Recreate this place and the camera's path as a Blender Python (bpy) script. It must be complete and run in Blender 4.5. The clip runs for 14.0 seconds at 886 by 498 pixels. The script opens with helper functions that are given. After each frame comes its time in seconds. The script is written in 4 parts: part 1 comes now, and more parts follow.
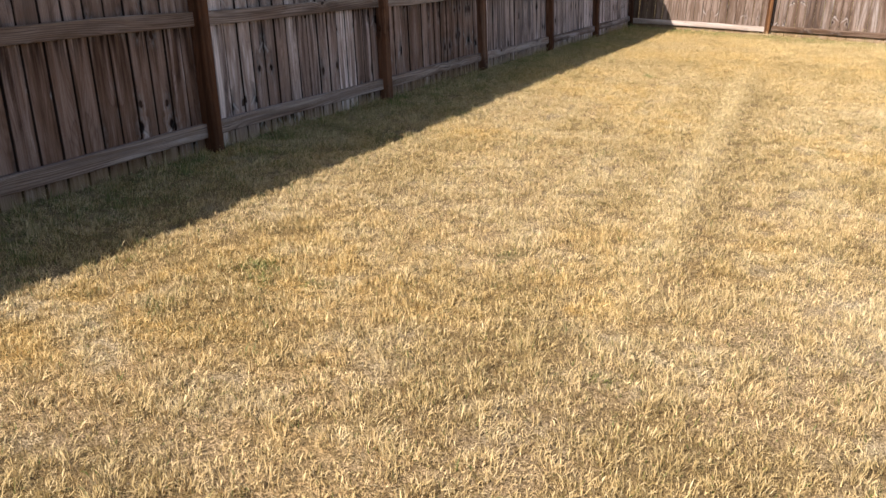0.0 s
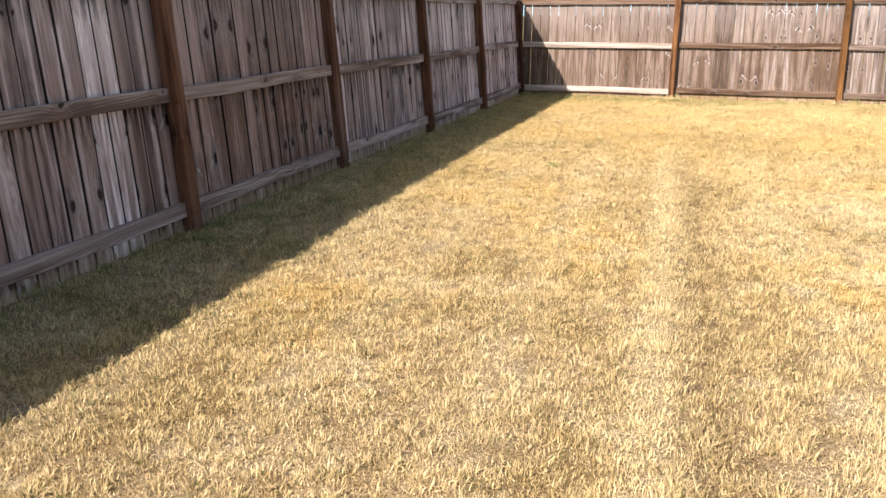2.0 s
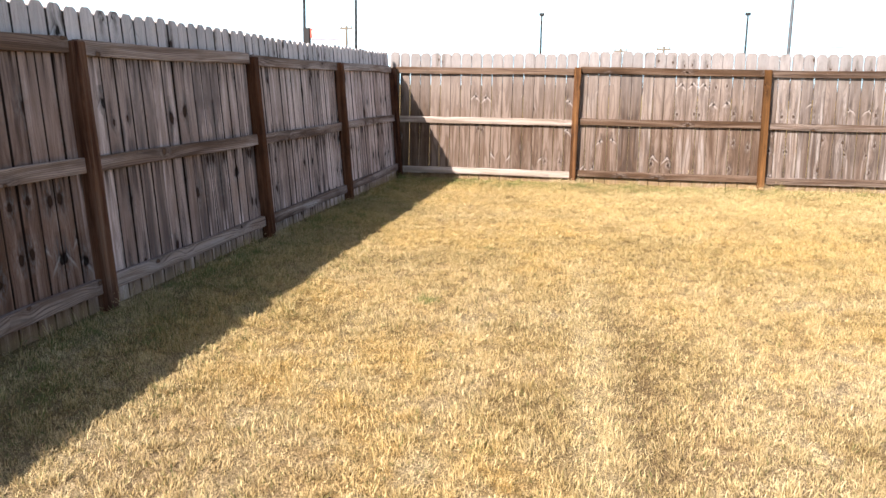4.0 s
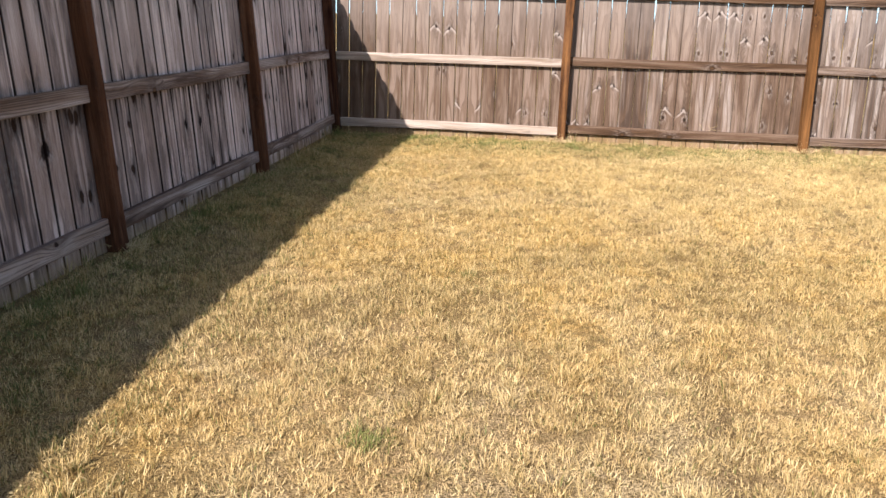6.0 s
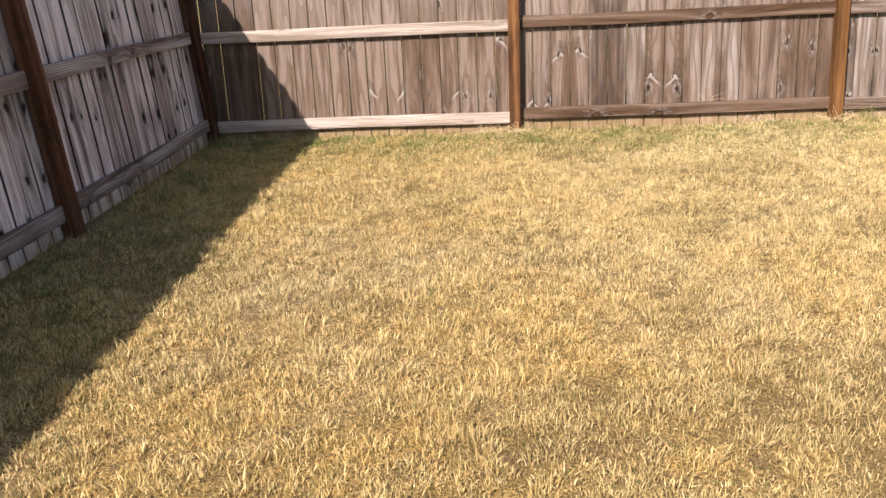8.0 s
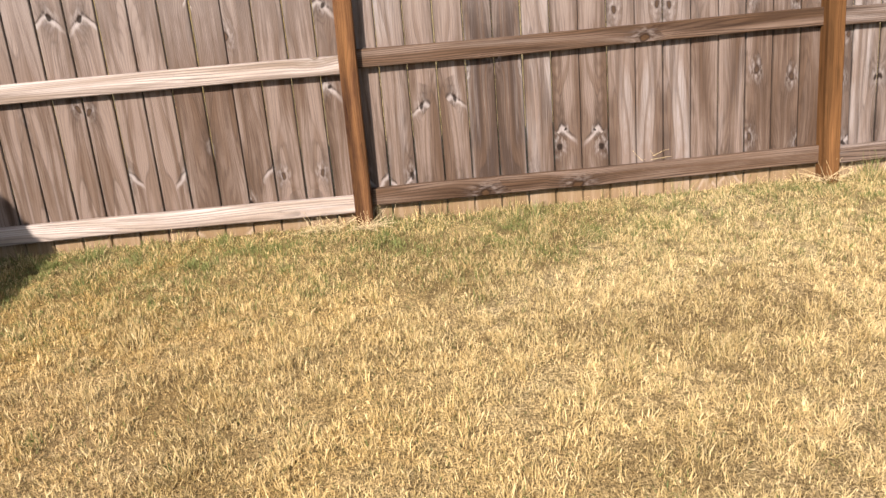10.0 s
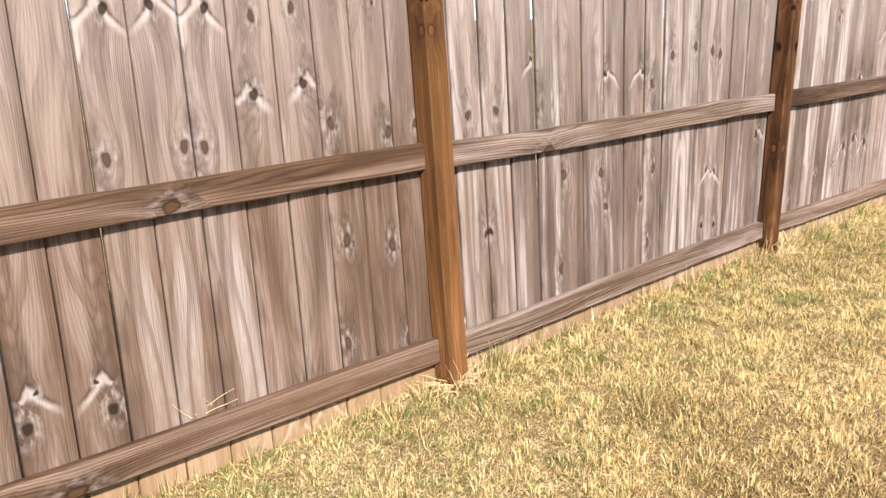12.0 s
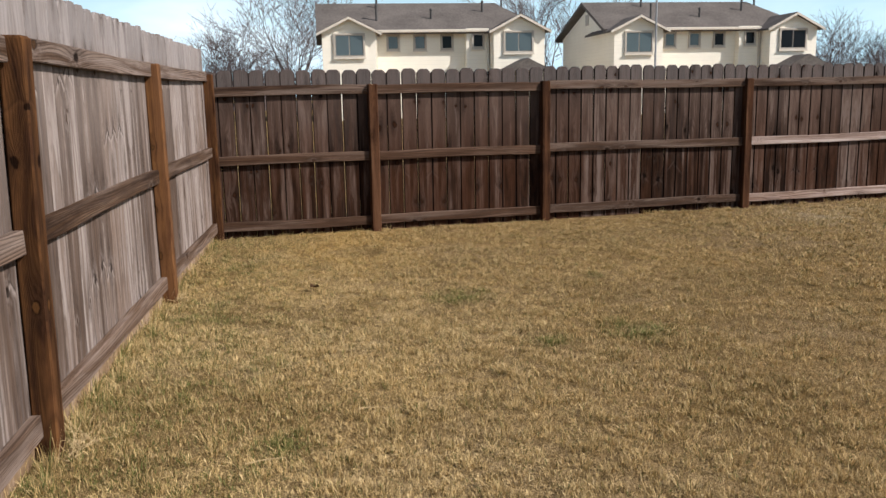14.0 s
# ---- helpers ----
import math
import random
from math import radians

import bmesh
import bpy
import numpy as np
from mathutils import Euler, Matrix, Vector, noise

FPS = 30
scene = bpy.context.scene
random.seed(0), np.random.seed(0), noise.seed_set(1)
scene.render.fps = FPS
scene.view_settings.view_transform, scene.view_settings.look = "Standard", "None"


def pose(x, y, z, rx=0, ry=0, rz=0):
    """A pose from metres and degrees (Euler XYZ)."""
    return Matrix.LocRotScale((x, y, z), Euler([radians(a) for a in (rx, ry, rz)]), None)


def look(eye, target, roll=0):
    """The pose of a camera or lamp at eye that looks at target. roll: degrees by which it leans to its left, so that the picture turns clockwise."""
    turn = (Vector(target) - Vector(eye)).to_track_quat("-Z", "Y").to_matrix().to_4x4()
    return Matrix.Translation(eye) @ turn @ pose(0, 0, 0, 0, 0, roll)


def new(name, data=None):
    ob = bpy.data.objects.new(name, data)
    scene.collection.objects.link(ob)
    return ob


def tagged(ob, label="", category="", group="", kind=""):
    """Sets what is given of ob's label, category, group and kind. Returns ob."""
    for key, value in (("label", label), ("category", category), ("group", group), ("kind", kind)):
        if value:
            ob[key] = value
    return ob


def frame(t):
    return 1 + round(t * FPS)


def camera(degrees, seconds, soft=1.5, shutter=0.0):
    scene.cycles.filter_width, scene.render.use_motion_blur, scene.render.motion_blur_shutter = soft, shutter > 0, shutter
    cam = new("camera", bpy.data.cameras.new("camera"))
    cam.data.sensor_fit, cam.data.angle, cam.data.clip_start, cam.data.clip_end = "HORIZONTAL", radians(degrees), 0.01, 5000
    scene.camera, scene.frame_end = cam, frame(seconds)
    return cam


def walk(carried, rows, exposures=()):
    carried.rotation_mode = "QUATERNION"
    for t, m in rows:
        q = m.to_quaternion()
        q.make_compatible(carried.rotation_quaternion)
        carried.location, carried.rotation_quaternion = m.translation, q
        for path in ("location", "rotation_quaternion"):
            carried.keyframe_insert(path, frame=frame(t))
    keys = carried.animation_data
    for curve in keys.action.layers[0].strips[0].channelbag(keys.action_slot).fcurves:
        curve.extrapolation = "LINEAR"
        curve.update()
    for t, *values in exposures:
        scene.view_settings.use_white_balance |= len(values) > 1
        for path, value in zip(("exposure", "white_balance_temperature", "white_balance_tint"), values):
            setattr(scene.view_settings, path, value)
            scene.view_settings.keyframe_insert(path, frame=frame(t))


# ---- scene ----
cam = camera(55.4, 14.0)
PATH = [
    (0, (3.639, -16.327, 1.306), (2.865, -14.61, 0.632), 2.0),
    (0.5, (3.44, -15.785, 1.296), (2.572, -14.062, 0.768), 0.5),
    (1, (3.284, -15.248, 1.341), (2.515, -13.466, 0.859), 1.4),
    (1.5, (3.184, -14.651, 1.317), (2.493, -12.828, 0.873), 0.5),
    (2, (3.053, -14.052, 1.31), (2.471, -12.216, 0.773), 0.1),
    (2.5, (2.926, -13.425, 1.303), (2.422, -11.576, 0.732), 0.5),
    (3, (2.856, -12.869, 1.323), (2.413, -10.981, 0.836), 0.2),
    (3.5, (2.816, -12.269, 1.34), (2.419, -10.355, 0.916), 0.5),
    (4, (2.745, -11.618, 1.327), (2.392, -9.688, 0.941), 0.9),
    (4.2, (2.704, -11.351, 1.322), (2.368, -9.416, 0.942), 1.0),
    (6.3, (2.196, -8.592, 1.259), (1.994, -6.702, 0.636), 1.0),
    (6.5, (2.184, -8.341, 1.242), (1.984, -6.47, 0.564), -0.3),
    (7, (2.208, -7.811, 1.246), (1.997, -5.949, 0.549), -2.5),
    (7.5, (2.208, -7.239, 1.27), (2.025, -5.357, 0.618), -3.1),
    (7.7, (2.191, -6.995, 1.268), (2.035, -5.103, 0.639), -3.0),
    (9.8, (2.494, -4.369, 1.346), (2.55, -2.499, 0.64), -4.6),
    (10, (2.517, -4.144, 1.351), (2.638, -2.269, 0.666), -4.7),
    (10.5, (2.582, -3.609, 1.334), (2.93, -1.74, 0.713), -4.4),
    (11, (2.63, -3.082, 1.312), (3.283, -1.286, 0.721), -3.1),
    (11.5, (2.768, -2.601, 1.303), (3.72, -0.931, 0.749), -2.3),
    (12, (2.912, -2.129, 1.299), (4.203, -0.694, 0.775), -1.3),
    (12.4, (3.112, -1.792, 1.299), (4.648, -0.597, 0.839), -1.0),
    (12.5, (3.172, -1.701, 1.307), (4.769, -0.577, 0.876), -0.8),
    (13, (3.447, -1.342, 1.303), (5.296, -0.664, 0.954), -0.4),
    (13.5, (3.779, -1.125, 1.322), (5.737, -0.931, 0.963), -0.5),
    (14, (4.058, -1.042, 1.342), (6.005, -1.317, 0.977), -1.1),
]
EXPOSURE = [(0.0, 1.15), (0.5, 1.25), (1.5, 1.5), (2.5, 1.4), (4.0, 1.35), (6.5, 1.12), (7.5, 1.1), (10.0, 1.05), (11.0, 1.1), (12.0, 1.3), (12.5, 1.28), (13.0, 1.12), (13.5, 0.18), (14.0, 0.19)]
walk(cam, [(t, look(eye, target, roll)) for t, eye, target, roll in PATH], EXPOSURE)

# ---------------------------------------------------------------- world and sun
SUN_TRAVEL = Vector((0.60, 1.09, -1.0)).normalized()
world = bpy.data.worlds.new("sky")
scene.world = world
world.use_nodes = True
wn, wl = world.node_tree.nodes, world.node_tree.links
wn.clear()
sky = wn.new("ShaderNodeTexSky")
sky.sky_type = "NISHITA"
sky.sun_disc = False
sky.sun_elevation = math.asin(-SUN_TRAVEL.z)
sky.sun_rotation = math.atan2(-SUN_TRAVEL.x, -SUN_TRAVEL.y)
sky.dust_density, sky.air_density = 2.0, 0.9
wtc = wn.new("ShaderNodeTexCoord")
wsep = wn.new("ShaderNodeSeparateXYZ")
wl.new(wtc.outputs["Generated"], wsep.inputs[0])


def sky_node(kind, **sockets):
    k = wn.new(kind)
    for name, value in sockets.items():
        s = k.inputs[name.replace("_", " ")]
        if isinstance(value, bpy.types.NodeSocket):
            wl.new(value, s)
        else:
            s.default_value = value
    return k


# pale blue haze that thickens towards the horizon, with thin white cloud in it
haze = sky_node("ShaderNodeMapRange", Value=wsep.outputs["Z"], From_Min=0.0, From_Max=0.34, To_Min=0.9, To_Max=0.0)
wmap = sky_node("ShaderNodeMapping", Vector=wtc.outputs["Generated"], Scale=(1.0, 1.6, 5.0))
wno = sky_node("ShaderNodeTexNoise", Vector=wmap.outputs["Vector"], Scale=2.2, Detail=6.0)
cloud = sky_node("ShaderNodeMapRange", Value=wno.outputs["Fac"], From_Min=0.47, From_Max=0.74, To_Min=0.0, To_Max=0.75)
wet = wn.new("ShaderNodeMath")
wet.operation = "MULTIPLY"
wl.new(cloud.outputs["Result"], wet.inputs[0])
wl.new(haze.outputs["Result"], wet.inputs[1])
veil, puffs = wn.new("ShaderNodeMix"), wn.new("ShaderNodeMix")
veil.data_type = puffs.data_type = "RGBA"
wl.new(haze.outputs["Result"], veil.inputs["Factor"])
wl.new(sky.outputs["Color"], veil.inputs[6])
veil.inputs[7].default_value = (7.9, 11.9, 14.3, 1)
wl.new(wet.outputs[0], puffs.inputs["Factor"])
wl.new(veil.outputs[2], puffs.inputs[6])
puffs.inputs[7].default_value = (15.0, 16.0, 17.0, 1)
wbg, wout = wn.new("ShaderNodeBackground"), wn.new("ShaderNodeOutputWorld")
wl.new(puffs.outputs[2], wbg.inputs["Color"])
wl.new(wbg.outputs["Background"], wout.inputs["Surface"])
wbg.inputs["Strength"].default_value = 0.082

sun_data = bpy.data.lights.new("sun", "SUN")
sun_data.energy, sun_data.angle, sun_data.color = 5.0, radians(0.6), (1.0, 0.925, 0.865)
sun = new("sun", sun_data)
sun.matrix_world = look((0, 0, 0), SUN_TRAVEL)


# ---------------------------------------------------------------- material tools
def material(name):
    m = bpy.data.materials.new(name)
    m.use_nodes = True
    return m, m.node_tree.nodes, m.node_tree.links, m.node_tree.nodes["Principled BSDF"]


class Tree:
    """Short hand for shader nodes."""

    def __init__(self, name):
        self.mat, self.n, self.l, self.bsdf = material(name)

    def put(self, socket, value):
        if isinstance(value, bpy.types.NodeSocket):
            self.l.new(value, socket)
        elif isinstance(value, (tuple, list)) and len(value) == 3 and socket.type == "RGBA":
            socket.default_value = (*value, 1)
        else:
            socket.default_value = value

    def math(self, op, a, b=0.0, c=0.0, clamp=False):
        k = self.n.new("ShaderNodeMath")
        k.operation, k.use_clamp = op, clamp
        for s, v in zip(k.inputs, (a, b, c)):
            self.put(s, v)
        return k.outputs[0]

    def xyz(self, x, y, z):
        k = self.n.new("ShaderNodeCombineXYZ")
        for s, v in zip(k.inputs, (x, y, z)):
            self.put(s, v)
        return k.outputs[0]

    def split(self, v):
        k = self.n.new("ShaderNodeSeparateXYZ")
        self.put(k.inputs[0], v)
        return k.outputs

    def coords(self, which="Object"):
        return self.n.new("ShaderNodeTexCoord").outputs[which]

    def noise(self, vec, scale, detail=3, rough=0.55, distort=0.0):
        k = self.n.new("ShaderNodeTexNoise")
        self.put(k.inputs["Vector"], vec)
        for s, v in (("Scale", scale), ("Detail", detail), ("Roughness", rough), ("Distortion", distort)):
            k.inputs[s].default_value = v
        return k.outputs["Fac"]

    def ramp(self, fac, *stops):
        k = self.n.new("ShaderNodeValToRGB")
        self.put(k.inputs[0], fac)
        e = k.color_ramp.elements
        while len(e) < len(stops):
            e.new(0.5)
        for el, (p, c) in zip(e, stops):
            el.position = p
            el.color = (*c, 1) if isinstance(c, tuple) else (c, c, c, 1)
        return k.outputs[0]

    def mix(self, fac, a, b, blend="MIX"):
        k = self.n.new("ShaderNodeMix")
        k.data_type, k.blend_type = "RGBA", blend
        self.put(k.inputs[0], fac)
        self.put(k.inputs[6], a)
        self.put(k.inputs[7], b)
        return k.outputs[2]

    def rng(self, v, a, b, c=0.0, d=1.0):
        k = self.n.new("ShaderNodeMapRange")
        for s, w in zip(k.inputs, (v, a, b, c, d)):
            self.put(s, w)
        return k.outputs[0]

    def bump(self, height, strength, dist):
        k = self.n.new("ShaderNodeBump")
        k.inputs["Strength"].default_value, k.inputs["Distance"].default_value = strength, dist
        self.put(k.inputs["Height"], height)
        self.l.new(k.outputs["Normal"], self.bsdf.inputs["Normal"])

    def done(self, colour, rough, spec=0.3, metal=0.0):
        self.put(self.bsdf.inputs["Base Color"], colour)
        self.put(self.bsdf.inputs["Roughness"], rough)
        self.put(self.bsdf.inputs["Specular IOR Level"], spec)
        self.put(self.bsdf.inputs["Metallic"], metal)
        return self.mat


def wood(name, axis, dark, mid, light, warm, warm_amount, knot=0.055, knots_per_m=3.6, pale=1.0, tan_foot=False, edge=0.0, bleach=0.3, spread=0.107, stain=0.65, runs=0.5, heartwood=0.9, rail_streaks=0.0, clear=0.44, core_tone=0.32):
    """Weathered softwood: long grain along one axis, knots with a pale rim that bend the grain, grey bleaching and brown runs."""
    t = Tree(name)
    x, y, z = t.split(t.coords())
    info = t.n.new("ShaderNodeObjectInfo")
    # the object's colour carries: sawn-from seed, mirrored or not, brownness of its panel; its alpha falls as the panel
    # is paled
    seed, flip, brown = t.split(info.outputs["Color"])
    along, across = (z, t.math("ADD", x, y)) if axis == "z" else (x, t.math("ADD", z, y))
    across = t.math("MULTIPLY", across, t.math("SUBTRACT", 1.0, t.math("MULTIPLY", flip, 2.0)))
    a = t.math("ADD", along, t.math("MULTIPLY", seed, 91.7))
    b = t.math("ADD", across, t.math("MULTIPLY", seed, 43.3))
    # knots
    v = t.n.new("ShaderNodeTexVoronoi")
    v.voronoi_dimensions = "2D"
    v.inputs["Scale"].default_value = knots_per_m
    wob = t.noise(t.xyz(b, a, 0.0), 14, 2)
    t.put(v.inputs["Vector"], t.xyz(t.math("ADD", t.math("MULTIPLY", b, 1.25), t.math("MULTIPLY", wob, 0.05)), t.math("ADD", t.math("MULTIPLY", a, 0.8), t.math("MULTIPLY", wob, 0.04)), 0.0))
    few = t.math("GREATER_THAN", t.split(v.outputs["Color"])[0], clear)
    d = t.math("ADD", v.outputs["Distance"], t.math("MULTIPLY", t.math("SUBTRACT", 1.0, few), 1.0))
    size = t.math("MULTIPLY_ADD", t.split(v.outputs["Color"])[1], 0.9, 0.55)
    d = t.math("DIVIDE", d, size)
    near = t.math("POWER", 2.718, t.math("MULTIPLY", t.math("POWER", t.math("DIVIDE", d, 0.20), 2.0), -1.0))
    core = t.rng(d, knot, knot * 0.66)
    ragged = t.noise(t.xyz(t.math("MULTIPLY", b, 70.0), 1.0, t.math("MULTIPLY", a, 26.0)), 1.0, 3)
    rim = t.math("MULTIPLY", t.rng(d, knot * 3.6, knot * 1.4), t.rng(d, knot * 0.8, knot * 1.4))
    rim = t.math("MULTIPLY", rim, t.rng(ragged, 0.42, 0.62))
    # streaks above and below a knot, and the pale chevron where a branch left the stem
    kx, ky, kz = t.split(v.outputs["Position"])
    dx = t.math("SUBTRACT", b, t.math("DIVIDE", kx, 1.25))
    dz = t.math("SUBTRACT", a, t.math("DIVIDE", ky, 0.8))
    kind = t.split(v.outputs["Color"])[2]
    dx2, dz2 = t.math("POWER", t.math("ABSOLUTE", t.math("DIVIDE", dx, 0.024)), 2.0), t.math("POWER", t.math("ABSOLUTE", t.math("DIVIDE", dz, 0.13)), 2.0)
    flame = t.math("MULTIPLY", t.math("POWER", 2.718, t.math("MULTIPLY", t.math("ADD", dx2, dz2), -1.0)), few)
    arm = t.math("SUBTRACT", t.math("ADD", dz, t.math("MULTIPLY", t.math("ABSOLUTE", dx), t.math("MULTIPLY_ADD", kind, 1.4, -0.2))), t.math("MULTIPLY", t.math("SUBTRACT", wob, 0.5), 0.05))
    reach = t.math("MULTIPLY", t.rng(t.math("ABSOLUTE", dx), 0.085, 0.045), t.math("MULTIPLY", few, t.math("GREATER_THAN", kind, 0.80 if axis == "z" else 2.0)))
    chevron = t.math("MULTIPLY", t.math("POWER", 2.718, t.math("MULTIPLY", t.math("POWER", t.math("ABSOLUTE", t.math("DIVIDE", t.math("ADD", arm, 0.012), 0.013)), 2.0), -1.0)), reach)
    under = t.math("MULTIPLY", t.math("POWER", 2.718, t.math("MULTIPLY", t.math("POWER", t.math("ABSOLUTE", t.math("DIVIDE", t.math("SUBTRACT", arm, 0.007), 0.007)), 2.0), -1.0)), reach)
    # grain lines, bowed round the knots
    bent = t.math("ADD", b, t.math("MULTIPLY", near, 0.022))
    slow = t.noise(t.xyz(t.math("MULTIPLY", b, 6.0), 0.0, t.math("MULTIPLY", a, 0.8 if axis == "z" else 0.4)), 1.3, 1)
    phase = t.math("ADD", t.math("MULTIPLY", bent, 620.0 if axis == "z" else 520.0), t.math("MULTIPLY", slow, 130.0 if axis == "z" else 85.0))
    rings = t.math("MULTIPLY_ADD", t.math("SINE", phase), 0.5, 0.5)
    fine = t.noise(t.xyz(t.math("MULTIPLY", bent, 260.0), 0.0, t.math("MULTIPLY", a, 4.5)), 1.0, 4, 0.65)
    wide = t.noise(t.xyz(t.math("MULTIPLY", bent, 17.0), seed, t.math("MULTIPLY", a, 0.7)), 1.0, 2, 0.5, 0.5)
    blot = t.noise(t.xyz(t.math("MULTIPLY", b, 12.0), 3.0, t.math("MULTIPLY", a, 2.6)), 1.0, 4, 0.6)
    tone = t.math("ADD", t.math("MULTIPLY", wide, 0.55), t.math("MULTIPLY", fine, 0.15))
    tone = t.math("ADD", tone, t.math("MULTIPLY", blot, 0.30))
    tone = t.math("ADD", tone, t.math("MULTIPLY", t.math("SUBTRACT", rings, 0.5), 0.02))
    tone = t.math("ADD", tone, t.math("MULTIPLY", t.math("SUBTRACT", t.math("FRACT", t.math("MULTIPLY", seed, 53.7)), 0.5), 0.15))
    col = t.ramp(tone, (0.49 - spread, dark), (0.49, mid), (0.49 + spread * 0.95, light))
    r2 = t.math("FRACT", t.math("MULTIPLY", seed, 17.31))
    warmth = t.rng(t.math("ADD", t.math("ADD", blot, t.math("MULTIPLY", r2, 0.22)), t.math("MULTIPLY", brown, 0.46)), 0.70, 1.0)
    warmth = t.math("MULTIPLY", warmth, warm_amount)
    brown_wood = t.mix(t.rng(tone, 0.36, 0.62), tuple(c * 0.55 for c in warm), tuple(c * 1.35 for c in warm))
    col = t.mix(warmth, col, brown_wood)
    # long brown runs and cathedral flames where the weathering has not bleached the late wood
    run = t.noise(t.xyz(t.math("MULTIPLY", bent, 30.0), 5.0, t.math("MULTIPLY", a, 0.55)), 1.0, 3, 0.55, 0.4)
    arch = t.math("FRACT", t.math("ADD", t.math("MULTIPLY", slow, 5.0), t.math("MULTIPLY", bent, 9.0)))
    flames = t.math("MULTIPLY", t.rng(arch, 0.60, 0.64), t.rng(arch, 1.0, 0.80))
    seam = t.math("MULTIPLY", t.rng(arch, 0.57, 0.61), t.rng(arch, 0.66, 0.62))
    col = t.mix(t.math("MULTIPLY", t.math("MAXIMUM", t.rng(run, 0.55, 0.70), t.math("MULTIPLY", flames, 0.7)), runs), col, t.mix(fine, tuple(c * 0.55 for c in warm), tuple(c * 1.25 for c in warm)))
    col = t.mix(t.math("MULTIPLY", seam, 0.45 * runs), col, tuple(c * 0.7 for c in dark))
    if edge:
        col = t.mix(t.math("MULTIPLY", t.rng(t.math("ADD", z, t.math("MULTIPLY", t.math("SUBTRACT", blot, 0.5), 0.8)), 0.75, 1.6), bleach), col, light)
        # paler panels: uneven weathering, plus skylight put into the colour of dim ones
        col = t.mix(t.math("MULTIPLY", t.math("SUBTRACT", 1.0, info.outputs["Alpha"]), t.rng(blot, 0.3, 0.6, 0.55, 1.0)), col, light)
        # the ends above the top rail weather to a pale silver grey
        silver = t.math("MULTIPLY", t.rng(t.math("ADD", z, t.math("MULTIPLY", t.math("SUBTRACT", blot, 0.5), 0.12)), 1.50, 1.60), t.rng(fine, 0.3, 0.6, 0.28, 0.55))
        col = t.mix(silver, col, tuple(sum(light) / 3 * k for k in (1.02, 0.98, 1.0)))
    lines = t.math("MULTIPLY", t.rng(rings, 0.34, 0.04), t.rng(t.math("ADD", blot, t.math("MULTIPLY", fine, 0.6)), 0.62, 0.92))
    col = t.mix(t.math("MULTIPLY", lines, 0.22 if axis == "z" else 0.78), col, tuple(c * 0.62 for c in dark))
    col = t.mix(t.math("MULTIPLY", t.rng(fine, 0.47, 0.30), 0.42), col, tuple(c * 0.55 for c in dark))
    col = t.mix(t.math("MULTIPLY", t.rng(near, 0.25, 1.0), 0.40), col, dark)
    col = t.mix(t.math("MULTIPLY", t.math("MULTIPLY", flame, t.rng(ragged, 0.3, 0.6, 0.3, 1.0)), stain), col, tuple(c * 0.6 for c in dark))
    col = t.mix(t.math("MULTIPLY", chevron, 0.6 * pale), col, tuple(min(0.6, c * 1.15) for c in light))
    col = t.mix(t.math("MULTIPLY", under, 0.6 * pale + 0.1), col, tuple(c * 0.45 for c in dark))
    col = t.mix(t.math("MULTIPLY", rim, 0.38 * pale), col, tuple(min(0.62, c * 1.3) for c in light))
    col = t.mix(t.math("MULTIPLY", core, 0.92), col, tuple(c * core_tone for c in dark))
    heart = t.math("MULTIPLY", t.rng(t.math("ADD", d, t.math("MULTIPLY", t.math("SUBTRACT", ragged, 0.5), knot * 0.5)), knot * 0.82, knot * 0.5), t.math("LESS_THAN", kind, 0.75))
    col = t.mix(t.math("MULTIPLY", heart, heartwood), col, t.mix(ragged, tuple(c * 0.35 for c in warm), tuple(c * 0.95 for c in warm)))
    if edge:
        # edges darken: weathered grime, with the joint's shade put into the colour
        worn_dark = t.rng(t.math("ADD", t.math("ABSOLUTE", x), t.math("MULTIPLY", t.math("SUBTRACT", blot, 0.5), 0.008)), edge, edge + 0.0055, 0.0, 0.95)
        col = t.mix(worn_dark, col, tuple(c * 0.28 for c in dark))
    if rail_streaks:
        # dark streaks below the rails, fading downward
        trail = t.noise(t.xyz(t.math("MULTIPLY", b, 34.0), 9.0, t.math("MULTIPLY", a, 1.6)), 1.0, 3, 0.6)
        for under_rail in (0.84, 1.49):
            fall = t.math("MULTIPLY", t.rng(z, under_rail - 0.22, under_rail - 0.01), t.math("LESS_THAN", z, under_rail + 0.03))
            col = t.mix(t.math("MULTIPLY", t.math("MULTIPLY", fall, t.rng(trail, 0.46, 0.62)), rail_streaks), col, tuple(c * 0.4 for c in dark))
    if tan_foot:
        # tan board feet: less weathered, with some lawn bounce put into the colour
        low = t.math("MULTIPLY", t.rng(t.math("ADD", z, t.math("MULTIPLY", t.math("SUBTRACT", blot, 0.5), 0.06)), 0.13, 0.07), 0.45)
        col = t.mix(low, col, t.mix(fine, (0.26, 0.16, 0.075), (0.46, 0.31, 0.16)))
    height = t.math("ADD", t.math("MULTIPLY", fine, 0.7), t.math("MULTIPLY", rings, 0.3))
    height = t.math("SUBTRACT", height, t.math("MULTIPLY", core, 0.5))
    t.bump(height, 0.55, 0.003)
    return t.done(col, t.rng(fine, 0.2, 0.8, 0.95, 0.8), 0.05)


